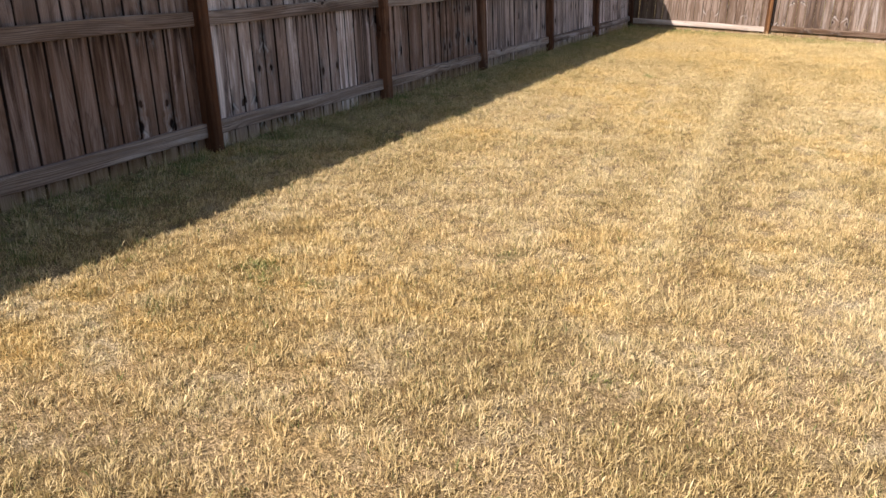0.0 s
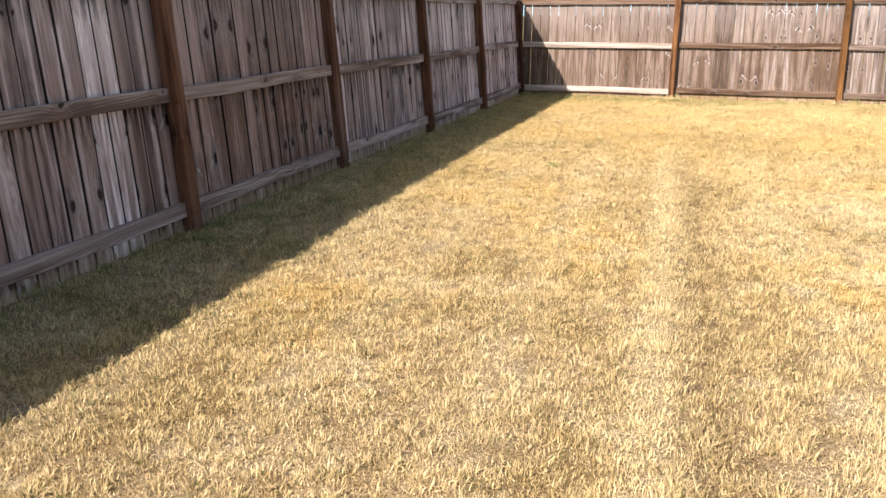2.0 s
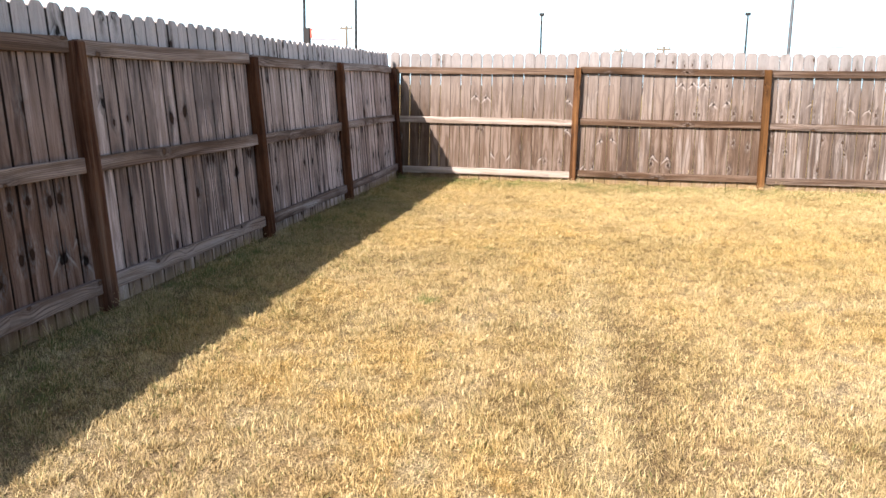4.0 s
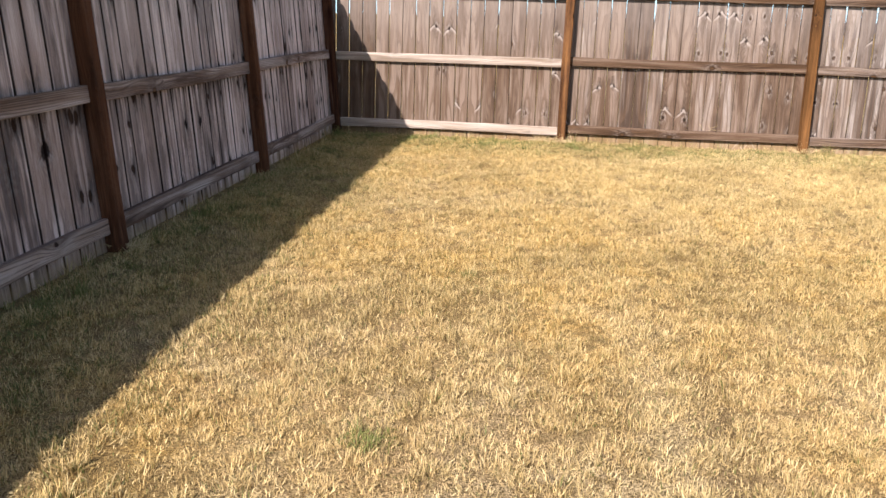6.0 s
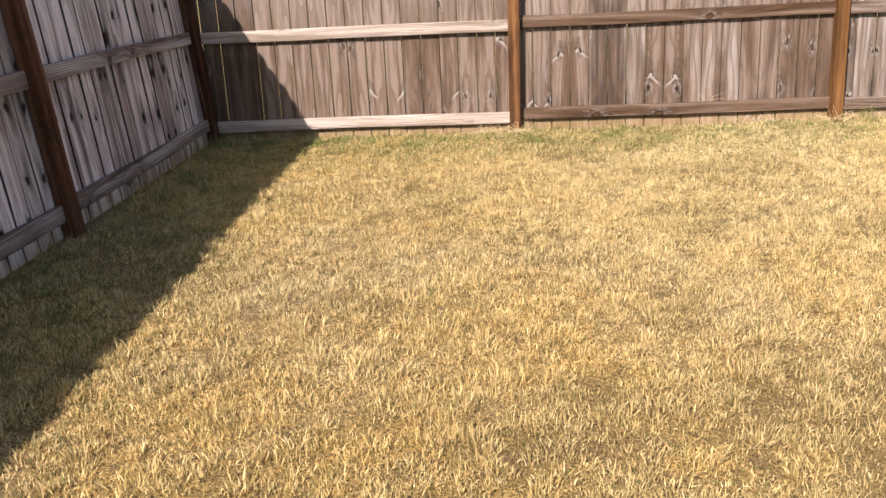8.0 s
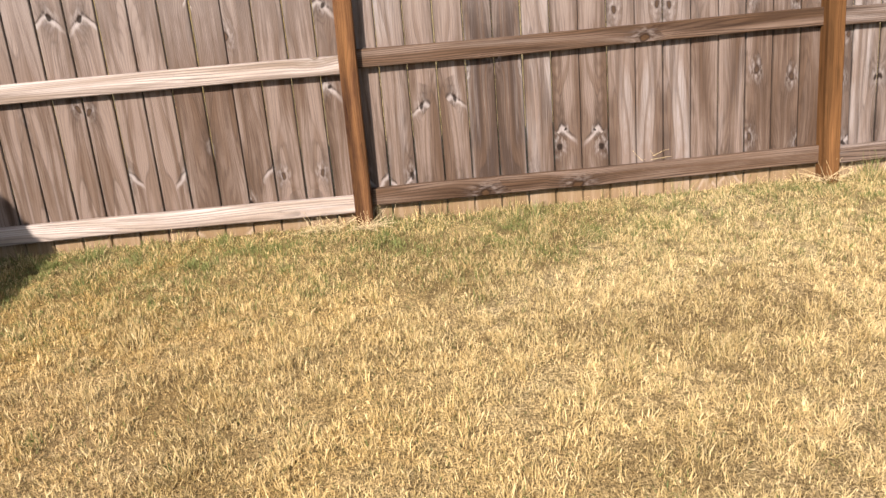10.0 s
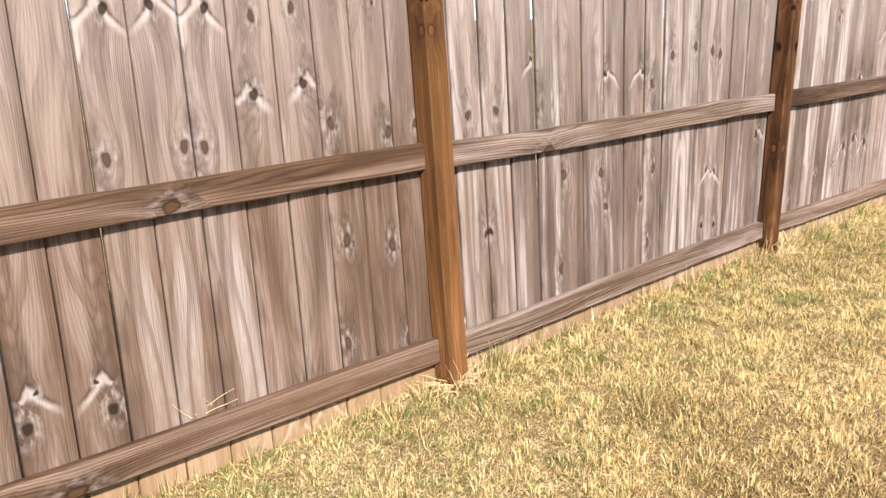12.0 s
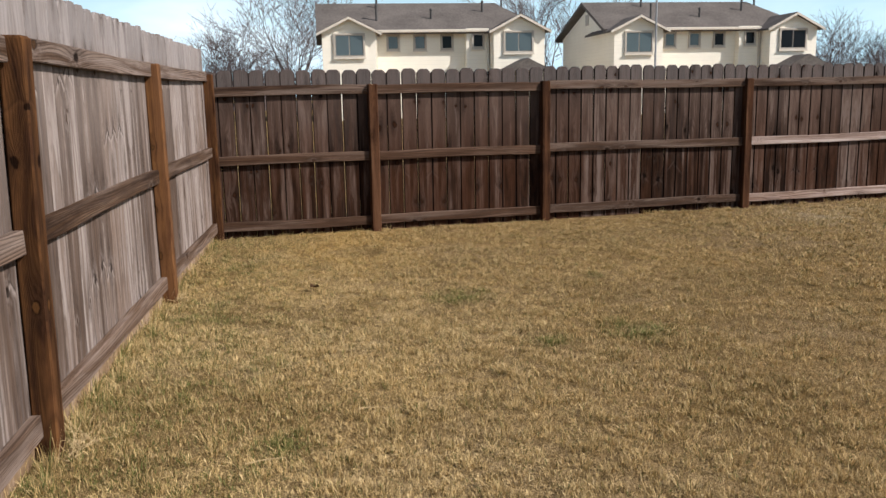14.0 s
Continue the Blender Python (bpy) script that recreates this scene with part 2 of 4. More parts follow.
picket_wood = wood("picket_wood", "z", (0.056, 0.038, 0.030), (0.130, 0.103, 0.091), (0.325, 0.281, 0.262), (0.108, 0.066, 0.043), 0.72, tan_foot=True, edge=0.0655, bleach=0.38, spread=0.092, runs=0.75)
picket_wood_grey = wood("picket_wood_grey", "z", (0.040, 0.021, 0.016), (0.39, 0.280, 0.246), (0.76, 0.625, 0.59), (0.165, 0.088, 0.056), 0.85, tan_foot=True, pale=0.45, knot=0.10, knots_per_m=3.8, edge=0.0600, bleach=0.2, spread=0.076, stain=0.9, heartwood=0.3, runs=0.55, rail_streaks=0.9, clear=0.3, core_tone=0.2)
picket_wood_dark = wood("picket_wood_dark", "z", (0.013, 0.007, 0.005), (0.042, 0.023, 0.016), (0.150, 0.112, 0.096), (0.050, 0.021, 0.011), 0.8, pale=0.25, knot=0.07, edge=0.0600, bleach=0.42, spread=0.088, runs=0.6)
rail_wood = wood("rail_wood", "x", (0.032, 0.020, 0.015), (0.108, 0.077, 0.061), (0.25, 0.20, 0.175), (0.10, 0.054, 0.028), 0.6, knots_per_m=2.6)
rail_wood_grey = wood("rail_wood_grey", "x", (0.10, 0.066, 0.052), (0.27, 0.202, 0.176), (0.48, 0.402, 0.37), (0.20, 0.115, 0.072), 0.5, knots_per_m=2.6, pale=0.4)
rail_wood_pale = wood("rail_wood_pale", "x", (0.20, 0.155, 0.13), (0.35, 0.29, 0.26), (0.50, 0.44, 0.41), (0.30, 0.215, 0.15), 0.3, knots_per_m=2.2, pale=0.4)
rail_wood_dark = wood("rail_wood_dark", "x", (0.034, 0.020, 0.014), (0.078, 0.052, 0.039), (0.175, 0.135, 0.113), (0.10, 0.052, 0.03), 0.5)
post_wood = wood("post_wood", "z", (0.026, 0.012, 0.007), (0.075, 0.034, 0.017), (0.15, 0.072, 0.034), (0.150, 0.070, 0.026), 0.85, knot=0.075, knots_per_m=4.2, pale=0.25, runs=0.3)
post_wood_red = wood("post_wood_red", "z", (0.020, 0.007, 0.005), (0.070, 0.030, 0.018), (0.20, 0.125, 0.09), (0.118, 0.050, 0.025), 0.8, knots_per_m=3.0, pale=0.25)
post_wood_dark = wood("post_wood_dark", "z", (0.026, 0.012, 0.007), (0.068, 0.031, 0.017), (0.125, 0.064, 0.036), (0.10, 0.046, 0.022), 0.6, knots_per_m=3.0, pale=0.2)


def grass_patches(t, px, py):
    """Straw colour that drifts in patches over the plan, with greener growth in spots."""
    p = t.xyz(px, py, 0.0)
    big = t.noise(p, 0.55, 3, 0.6)
    mid_n = t.noise(p, 2.6, 3, 0.6)
    small = t.noise(p, 9.0, 4, 0.65)
    spot = t.noise(t.xyz(px, py, 7.0), 5.5, 3, 0.6)
    col = t.ramp(big, (0.36, (0.43, 0.315, 0.19)), (0.48, (0.53, 0.375, 0.205)), (0.60, (0.56, 0.36, 0.13)))
    col = t.mix(t.rng(mid_n, 0.48, 0.62, 0.0, 0.9), col, (0.60, 0.48, 0.305))
    gold = t.math("MULTIPLY", t.rng(t.math("ADD", py, t.math("MULTIPLY", mid_n, 3.0)), -8.0, -3.0), t.rng(big, 0.40, 0.55, 0.25, 0.7))
    col = t.mix(gold, col, (0.60, 0.38, 0.125))
    # paler along the north fence, browner towards the east corner
    strip = t.math("MULTIPLY", t.rng(t.math("ADD", py, t.math("MULTIPLY", mid_n, 2.0)), -3.0, -0.6), t.math("MULTIPLY", t.rng(px, 1.5, 3.0), t.rng(px, 11.5, 9.5)))
    col = t.mix(t.math("MULTIPLY", strip, 0.6), col, (0.76, 0.60, 0.33))
    col = t.mix(t.math("MULTIPLY", t.math("MULTIPLY", t.rng(px, 5.2, 7.0), t.rng(t.math("ADD", py, t.math("MULTIPLY", mid_n, 1.2)), -0.6, -1.6)), 0.55), col, (0.34, 0.235, 0.125))
    col = t.mix(t.rng(small, 0.52, 0.66, 0.0, 0.7), col, (0.23, 0.15, 0.065))
    drift = t.noise(t.xyz(px, py, 11.0), 1.25, 3, 0.6)
    col = t.mix(t.rng(drift, 0.50, 0.62, 0.0, 0.8), col, (0.29, 0.195, 0.085))
    clump = t.noise(t.xyz(px, py, 2.0), 24.0, 2, 0.5)
    col = t.mix(t.rng(clump, 0.50, 0.64, 0.0, 0.75), col, (0.27, 0.19, 0.085))
    col = t.mix(t.rng(spot, 0.56, 0.68, 0.0, 0.6), col, (0.26, 0.185, 0.09))
    # green growth: thin everywhere, thicker along the west fence and in a few spots
    belt = t.rng(t.math("ADD", px, t.math("MULTIPLY", mid_n, 1.2)), 1.75, 0.75)
    foot = t.math("MULTIPLY", t.rng(t.math("ADD", py, t.math("MULTIPLY", mid_n, 0.9)), -0.75, 0.15), t.rng(px, 8.0, 1.5, 0.45, 1.0))
    green = t.math("MULTIPLY", t.rng(t.noise(p, 3.4, 3, 0.6), 0.50, 0.68), t.math("MAXIMUM", t.math("MULTIPLY", belt, 0.85), t.math("MULTIPLY", foot, 0.85)))
    green = t.math("ADD", green, t.math("MAXIMUM", t.math("MULTIPLY", belt, 0.24), t.math("MULTIPLY", foot, 0.38)))
    green = t.math("MAXIMUM", green, t.rng(t.noise(t.xyz(px, py, 4.0), 2.1, 2), 0.70, 0.78, 0.0, 0.6))
    for sx, sy, sr in ((9.45, -1.9, 0.34), (8.46, -2.75, 0.30), (8.35, -2.24, 0.2), (9.16, -0.4, 0.22), (1.76, -6.67, 0.13), (0.42, -4.02, 0.2), (7.2, -0.85, 0.2), (6.6, -0.45, 0.28)):
        dx, dy = t.math("SUBTRACT", px, sx), t.math("SUBTRACT", py, sy)
        dist = t.math("SQRT", t.math("ADD", t.math("POWER", dx, 2.0), t.math("POWER", dy, 2.0)))
        green = t.math("MAXIMUM", green, t.rng(t.math("ADD", dist, t.math("MULTIPLY", small, sr * 0.7)), sr * 1.25, sr * 0.5, 0.0, 0.8))
    return col, green, small


def grass_material(name, blades):
    t = Tree(name)
    g = t.n.new("ShaderNodeNewGeometry")
    px, py, pz = t.split(g.outputs["Position"])
    col, green, small = grass_patches(t, px, py)
    # wheel track: two pressed strips that run up the yard
    sway = t.noise(t.xyz(0.0, py, 0.0), 0.5, 2)
    lane = t.math("ADD", t.math("ADD", px, t.math("MULTIPLY", t.math("ADD", py, 7.2), 0.05)), t.math("MULTIPLY", t.math("SUBTRACT", sway, 0.5), 0.16))
    inside = t.math("MULTIPLY", t.rng(py, -4.6, -7.2), t.rng(py, -14.0, -11.5))
    pale = t.math("MULTIPLY", t.math("MULTIPLY", t.rng(lane, 2.58, 2.68), t.rng(lane, 2.84, 2.78)), inside)
    worn_dark = t.math("MULTIPLY", t.math("MULTIPLY", t.rng(lane, 2.78, 2.84), t.rng(lane, 3.12, 2.95)), inside)
    col = t.mix(t.math("MULTIPLY", pale, 0.65), col, (0.60, 0.47, 0.27))
    col = t.mix(t.math("MULTIPLY", worn_dark, 0.9), col, (0.23, 0.155, 0.08))
    stripe = t.math("MULTIPLY_ADD", t.math("SINE", t.math("MULTIPLY", lane, 9.6)), 0.5, 0.5)
    col = t.mix(t.math("MULTIPLY", t.math("MULTIPLY", t.rng(stripe, 0.55, 0.95), inside), 0.28), col, (0.62, 0.50, 0.31))
    chalk = t.math("MULTIPLY", t.rng(t.noise(t.xyz(px, py, 21.0), 1.1, 3, 0.6), 0.50, 0.64), t.math("MULTIPLY", t.rng(px, 3.2, 4.8), t.rng(py, -5.5, -6.5)))
    col = t.mix(t.math("MULTIPLY", chalk, 0.75), col, (0.66, 0.57, 0.42))
    if blades:
        rnd = g.outputs["Random Per Island"]
        col = t.mix(0.54, col, t.ramp(rnd, (0.0, (0.11, 0.075, 0.025)), (0.22, (0.29, 0.225, 0.075)), (0.40, (0.46, 0.335, 0.145)), (0.7, (0.67, 0.495, 0.225)), (1.0, (0.82, 0.67, 0.38))))
        r2 = t.math("FRACT", t.math("MULTIPLY", rnd, 37.7))
        leaf = t.mix(r2, (0.10, 0.12, 0.03), (0.29, 0.285, 0.10))
        col = t.mix(t.math("GREATER_THAN", t.math("ADD", t.math("MULTIPLY", green, 0.95), t.rng(px, 4.0, 7.5, 0.035, 0.07)), r2), col, leaf)
        tr = t.n.new("ShaderNodeBsdfTranslucent")
        t.put(tr.inputs["Color"], col)
        ms = t.n.new("ShaderNodeMixShader")
        ms.inputs[0].default_value = 0.16
        t.done(col, 0.6, 0.25)
        t.l.new(t.bsdf.outputs[0], ms.inputs[1])
        t.l.new(tr.outputs[0], ms.inputs[2])
        t.l.new(ms.outputs[0], t.n["Material Output"].inputs["Surface"])
        return t.mat
    fibre = t.noise(t.xyz(px, py, 0.0), 95.0, 4, 0.7)
    # short cut straw lying both ways between the tufts
    litter = t.math("MAXIMUM", t.noise(t.xyz(t.math("MULTIPLY", px, 0.3), py, 1.0), 230.0, 2, 0.5, 0.6), t.noise(t.xyz(px, t.math("MULTIPLY", py, 0.3), 2.0), 230.0, 2, 0.5, 0.6))
    col = t.mix(t.math("MULTIPLY", green, 0.5), col, (0.13, 0.14, 0.05))
    # near-black gaps: the shade between blades, put into the thatch colour
    col = t.mix(t.rng(t.math("ADD", t.math("MULTIPLY", fibre, 0.4), t.math("MULTIPLY", litter, 0.6)), 0.46, 0.60, 0.94, 0.1), col, (0.070, 0.042, 0.015))
    t.bump(t.math("ADD", litter, small), 0.8, 0.02)
    return t.done(col, 0.95, 0.1)


ground_mat = grass_material("dry_lawn_thatch", False)
blade_mat = grass_material("dry_grass_blade", True)


def plain(name, colour, rough=0.6, metal=0.0, spread=0.12, scale=3.0, spec=0.4):
    t = Tree(name)
    n1, n2 = t.noise(t.coords(), scale, 4), t.noise(t.coords(), scale * 14, 2)
    k = t.rng(t.math("ADD", t.math("MULTIPLY", n1, 0.7), t.math("MULTIPLY", n2, 0.3)), 0.3, 0.7)
    lo, hi = tuple(c * (1 - spread) for c in colour), tuple(min(1, c * (1 + spread)) for c in colour)
    return t.done(t.mix(k, lo, hi), rough, spec, metal)


def siding(name, colour):
    t = Tree(name)
    x, y, z = t.split(t.coords())
    lap = t.math("FRACT", t.math("DIVIDE", z, 0.2))
    n1 = t.noise(t.coords(), 1.2, 4)
    t.bump(lap, 0.25, 0.01)
    col = t.mix(n1, tuple(c * 0.9 for c in colour), tuple(min(1, c * 1.06) for c in colour))
    col = t.mix(t.math("LESS_THAN", lap, 0.06), col, tuple(c * 0.86 for c in colour))
    return t.done(col, 0.7, 0.3)


def shingles(name):
    t = Tree(name)
    c = t.coords()
    n1, n2 = t.noise(c, 0.8, 3), t.noise(c, 9.0, 3)
    col = t.mix(t.rng(t.math("ADD", t.math("MULTIPLY", n1, 0.5), t.math("MULTIPLY", n2, 0.5)), 0.35, 0.65), (0.085, 0.076, 0.07), (0.155, 0.138, 0.128))
    t.bump(n2, 0.5, 0.02)
    return t.done(col, 0.95, 0.2)


def glass(name, tint, spec=0.6):
    t = Tree(name)
    return t.done(t.mix(t.noise(t.coords(), 0.6, 2), tint, tuple(c * 1.5 for c in tint)), 0.08, spec)


wall_cream = siding("cream_lap_siding", (0.90, 0.855, 0.745))
roof_brown = shingles("brown_shingle")
trim_cream = plain("cream_trim", (0.62, 0.57, 0.49), 0.6)
frame_tan = plain("tan_window_frame", (0.45, 0.41, 0.36), 0.6)
pane_blue = glass("window_glass_blind", (0.055, 0.075, 0.082))
pane_dark = glass("window_glass_dark", (0.006, 0.007, 0.009), 0.12)
pipe_dark = plain("dark_pipe", (0.05, 0.048, 0.047), 0.6)
bark = plain("grey_bark", (0.085, 0.068, 0.062), 0.95, 0, 0.3, 4.0, 0.1)
twig_mat = plain("grey_twigs", (0.135, 0.112, 0.112), 0.95, 0, 0.25, 2.0, 0.1)
steel_dark = plain("dark_painted_steel", (0.014, 0.014, 0.016), 0.5, 0.0)
pole_grey = plain("galvanised_pole", (0.33, 0.34, 0.36), 0.5, 0.5)
pole_dim = plain("weathered_grey_pole", (0.09, 0.095, 0.105), 0.6, 0.2)
pole_wood = plain("utility_pole_wood", (0.16, 0.13, 0.10), 0.9)
sign_red = plain("faded_red_sign", (0.42, 0.09, 0.06), 0.5)
sign_frame = plain("faded_mauve_frame", (0.16, 0.11, 0.12), 0.6)
sign_dark = plain("dark_sign_box", (0.008, 0.006, 0.007), 0.6)
white_paint = plain("white_sign_face", (0.8, 0.8, 0.78), 0.5)
stucco = plain("plain_render", (0.62, 0.56, 0.46), 0.85)


# ---------------------------------------------------------------- mesh tools
def mesh_of(name, bm, mat):
    me = bpy.data.meshes.new(name)
    bm.to_mesh(me)
    bm.free()
    me.materials.append(mat)
    return me


def part(name, data, mat=None, parent=None, label="", at=None):
    if isinstance(data, bmesh.types.BMesh):
        data = mesh_of(name, data, mat)
    ob = new(name, data)
    ob.parent = parent
    if at is not None:
        ob.matrix_basis = at
    return tagged(ob, label)


def box(bm, x0, x1, y0, y1, z0, z1, bevel=0.0):
    made = bmesh.ops.create_cube(bm, size=1.0, matrix=Matrix.LocRotScale(((x0 + x1) / 2, (y0 + y1) / 2, (z0 + z1) / 2), None, (x1 - x0, y1 - y0, z1 - z0)))
    if bevel:
        edges = list({e for v in made["verts"] for e in v.link_edges})
        bmesh.ops.bevel(bm, geom=edges, offset=bevel, segments=1, affect="EDGES")
    return bm


def block(x0, x1, y0, y1, z0, z1, bevel=0.0):
    return box(bmesh.new(), x0, x1, y0, y1, z0, z1, bevel)


def prism(bm, outline, axis, a, b):
    """Pushes a closed outline of 2D points along an axis ('x' or 'y') from a to b."""
    def p(u, v, w):
        return (w, u, v) if axis == "x" else (u, w, v)
    first = [bm.verts.new(p(u, v, a)) for u, v in outline]
    last = [bm.verts.new(p(u, v, b)) for u, v in outline]
    bm.faces.new(first)
    bm.faces.new(last[::-1])
    for i in range(len(outline)):
        j = (i + 1) % len(outline)
        bm.faces.new((first[j], first[i], last[i], last[j]))
    bmesh.ops.recalc_face_normals(bm, faces=bm.faces)
    return bm


def thing(name, label, category, group="", kind="", at=None):
    ob = new(name)
    if at is not None:
        ob.matrix_basis = at
    return tagged(ob, label, category, group, kind)


# ---------------------------------------------------------------- ground
def ground_sheet():
    bm = bmesh.new()
    bmesh.ops.create_grid(bm, x_segments=60, y_segments=60, size=600)
    ob = new("ground", mesh_of("ground", bm, ground_mat))
    return tagged(ob, "flat lawn of dormant straw-coloured grass", "lawn", kind="structure")


ground_sheet()

# ---------------------------------------------------------------- fences
POST, RAIL_D, PICKET_W, PICKET_T = 0.089, 0.038, 0.140, 0.016
FRONT_TO_PICKET = 0.089


def picket_mesh(name, mat, seed):
    """A dog-eared board: X across, Y away from the yard, Z up from its foot; the top corners are clipped and the front edges eased."""
    rnd = random.Random(seed)
    h, w, ear = 1.76, PICKET_W / 2 - 0.001, 0.030 + rnd.uniform(-0.003, 0.003)
    bow, cup = rnd.uniform(-0.004, 0.004), rnd.uniform(-0.002, 0.003)
    bm = bmesh.new()
    rows = []
    for z, half in ((-0.07, w), (0.6, w), (1.2, w), (h - ear * 1.2, w), (h - ear * 0.35, w - ear * 0.62), (h, w - ear * 1.15)):
        lean = bow * math.sin(math.pi * z / h)
        side = rnd.uniform(-0.001, 0.001)
        rows.append([bm.verts.new((side + x, y + lean, z)) for x, y in ((-half, PICKET_T), (-half, 0.007), (-half + 0.005, cup * 0.4), (half - 0.005, cup * 0.4), (half, 0.007), (half, PICKET_T))])
    for a, b in zip(rows, rows[1:]):
        for i in range(6):
            j = (i + 1) % 6
            bm.faces.new((a[i], a[j], b[j], b[i]))
    bm.faces.new(rows[-1])
    bm.faces.new(rows[0][::-1])
    bmesh.ops.recalc_face_normals(bm, faces=bm.faces)
    return mesh_of(name, bm, mat)


def post_mesh(mat, seed):
    rnd = random.Random(seed)
    bm = bmesh.new()
    rows = []
    c = 0.006
    for z in (-0.1, 0.35, 0.75, 1.15, 1.515, 1.525):
        k = POST / 2 - (0.006 if z > 1.52 else 0)
        dx, dy = rnd.uniform(-0.003, 0.003), rnd.uniform(-0.002, 0.003)
        rows.append([bm.verts.new((x * k / (POST / 2) + dx, POST / 2 + y * k / (POST / 2) + dy, z)) for x, y in
                     ((-POST / 2 + c, -POST / 2), (POST / 2 - c, -POST / 2), (POST / 2, -POST / 2 + c), (POST / 2, POST / 2 - c), (POST / 2 - c, POST / 2), (-POST / 2 + c, POST / 2), (-POST / 2, POST / 2 - c), (-POST / 2, -POST / 2 + c))])
    for a, b in zip(rows, rows[1:]):
        for i in range(8):
            j = (i + 1) % 8
            bm.faces.new((a[i], a[j], b[j], b[i]))
    bm.faces.new(rows[-1])
    bm.faces.new(rows[0][::-1])
    bmesh.ops.recalc_face_normals(bm, faces=bm.faces)
    return mesh_of("post", bm, mat)


def rail_mesh(length, mat, seed):
    """A flat two-by-four along X, centred, its front at Y = 0, slightly sagging and waney."""
    rnd = random.Random(seed)
    bm = bmesh.new()
    rows = []
    n = 9
    ph = rnd.uniform(0, 6)
    for i in range(n):
        x = (i / (n - 1) - 0.5) * length
        dz, dy = 0.004 * math.sin(ph + i * 0.7) + rnd.uniform(-0.0015, 0.0015), 0.003 * math.sin(ph * 2 + i * 0.5)
        hh = 0.0445 + rnd.uniform(-0.0015, 0.0015)
        rows.append([bm.verts.new((x, y + dy, z * hh + dz)) for y, z in ((0.004, -1), (0, -0.9), (0, 0.9), (0.004, 1), (RAIL_D, 1), (RAIL_D, -1))])
    for a, b in zip(rows, rows[1:]):
        for i in range(6):
            j = (i + 1) % 6
            bm.faces.new((a[i], a[j], b[j], b[i]))
    bm.faces.new(rows[-1])
    bm.faces.new(rows[0][::-1])
    bmesh.ops.recalc_face_normals(bm, faces=bm.faces)
    return mesh_of("rail", bm, mat)


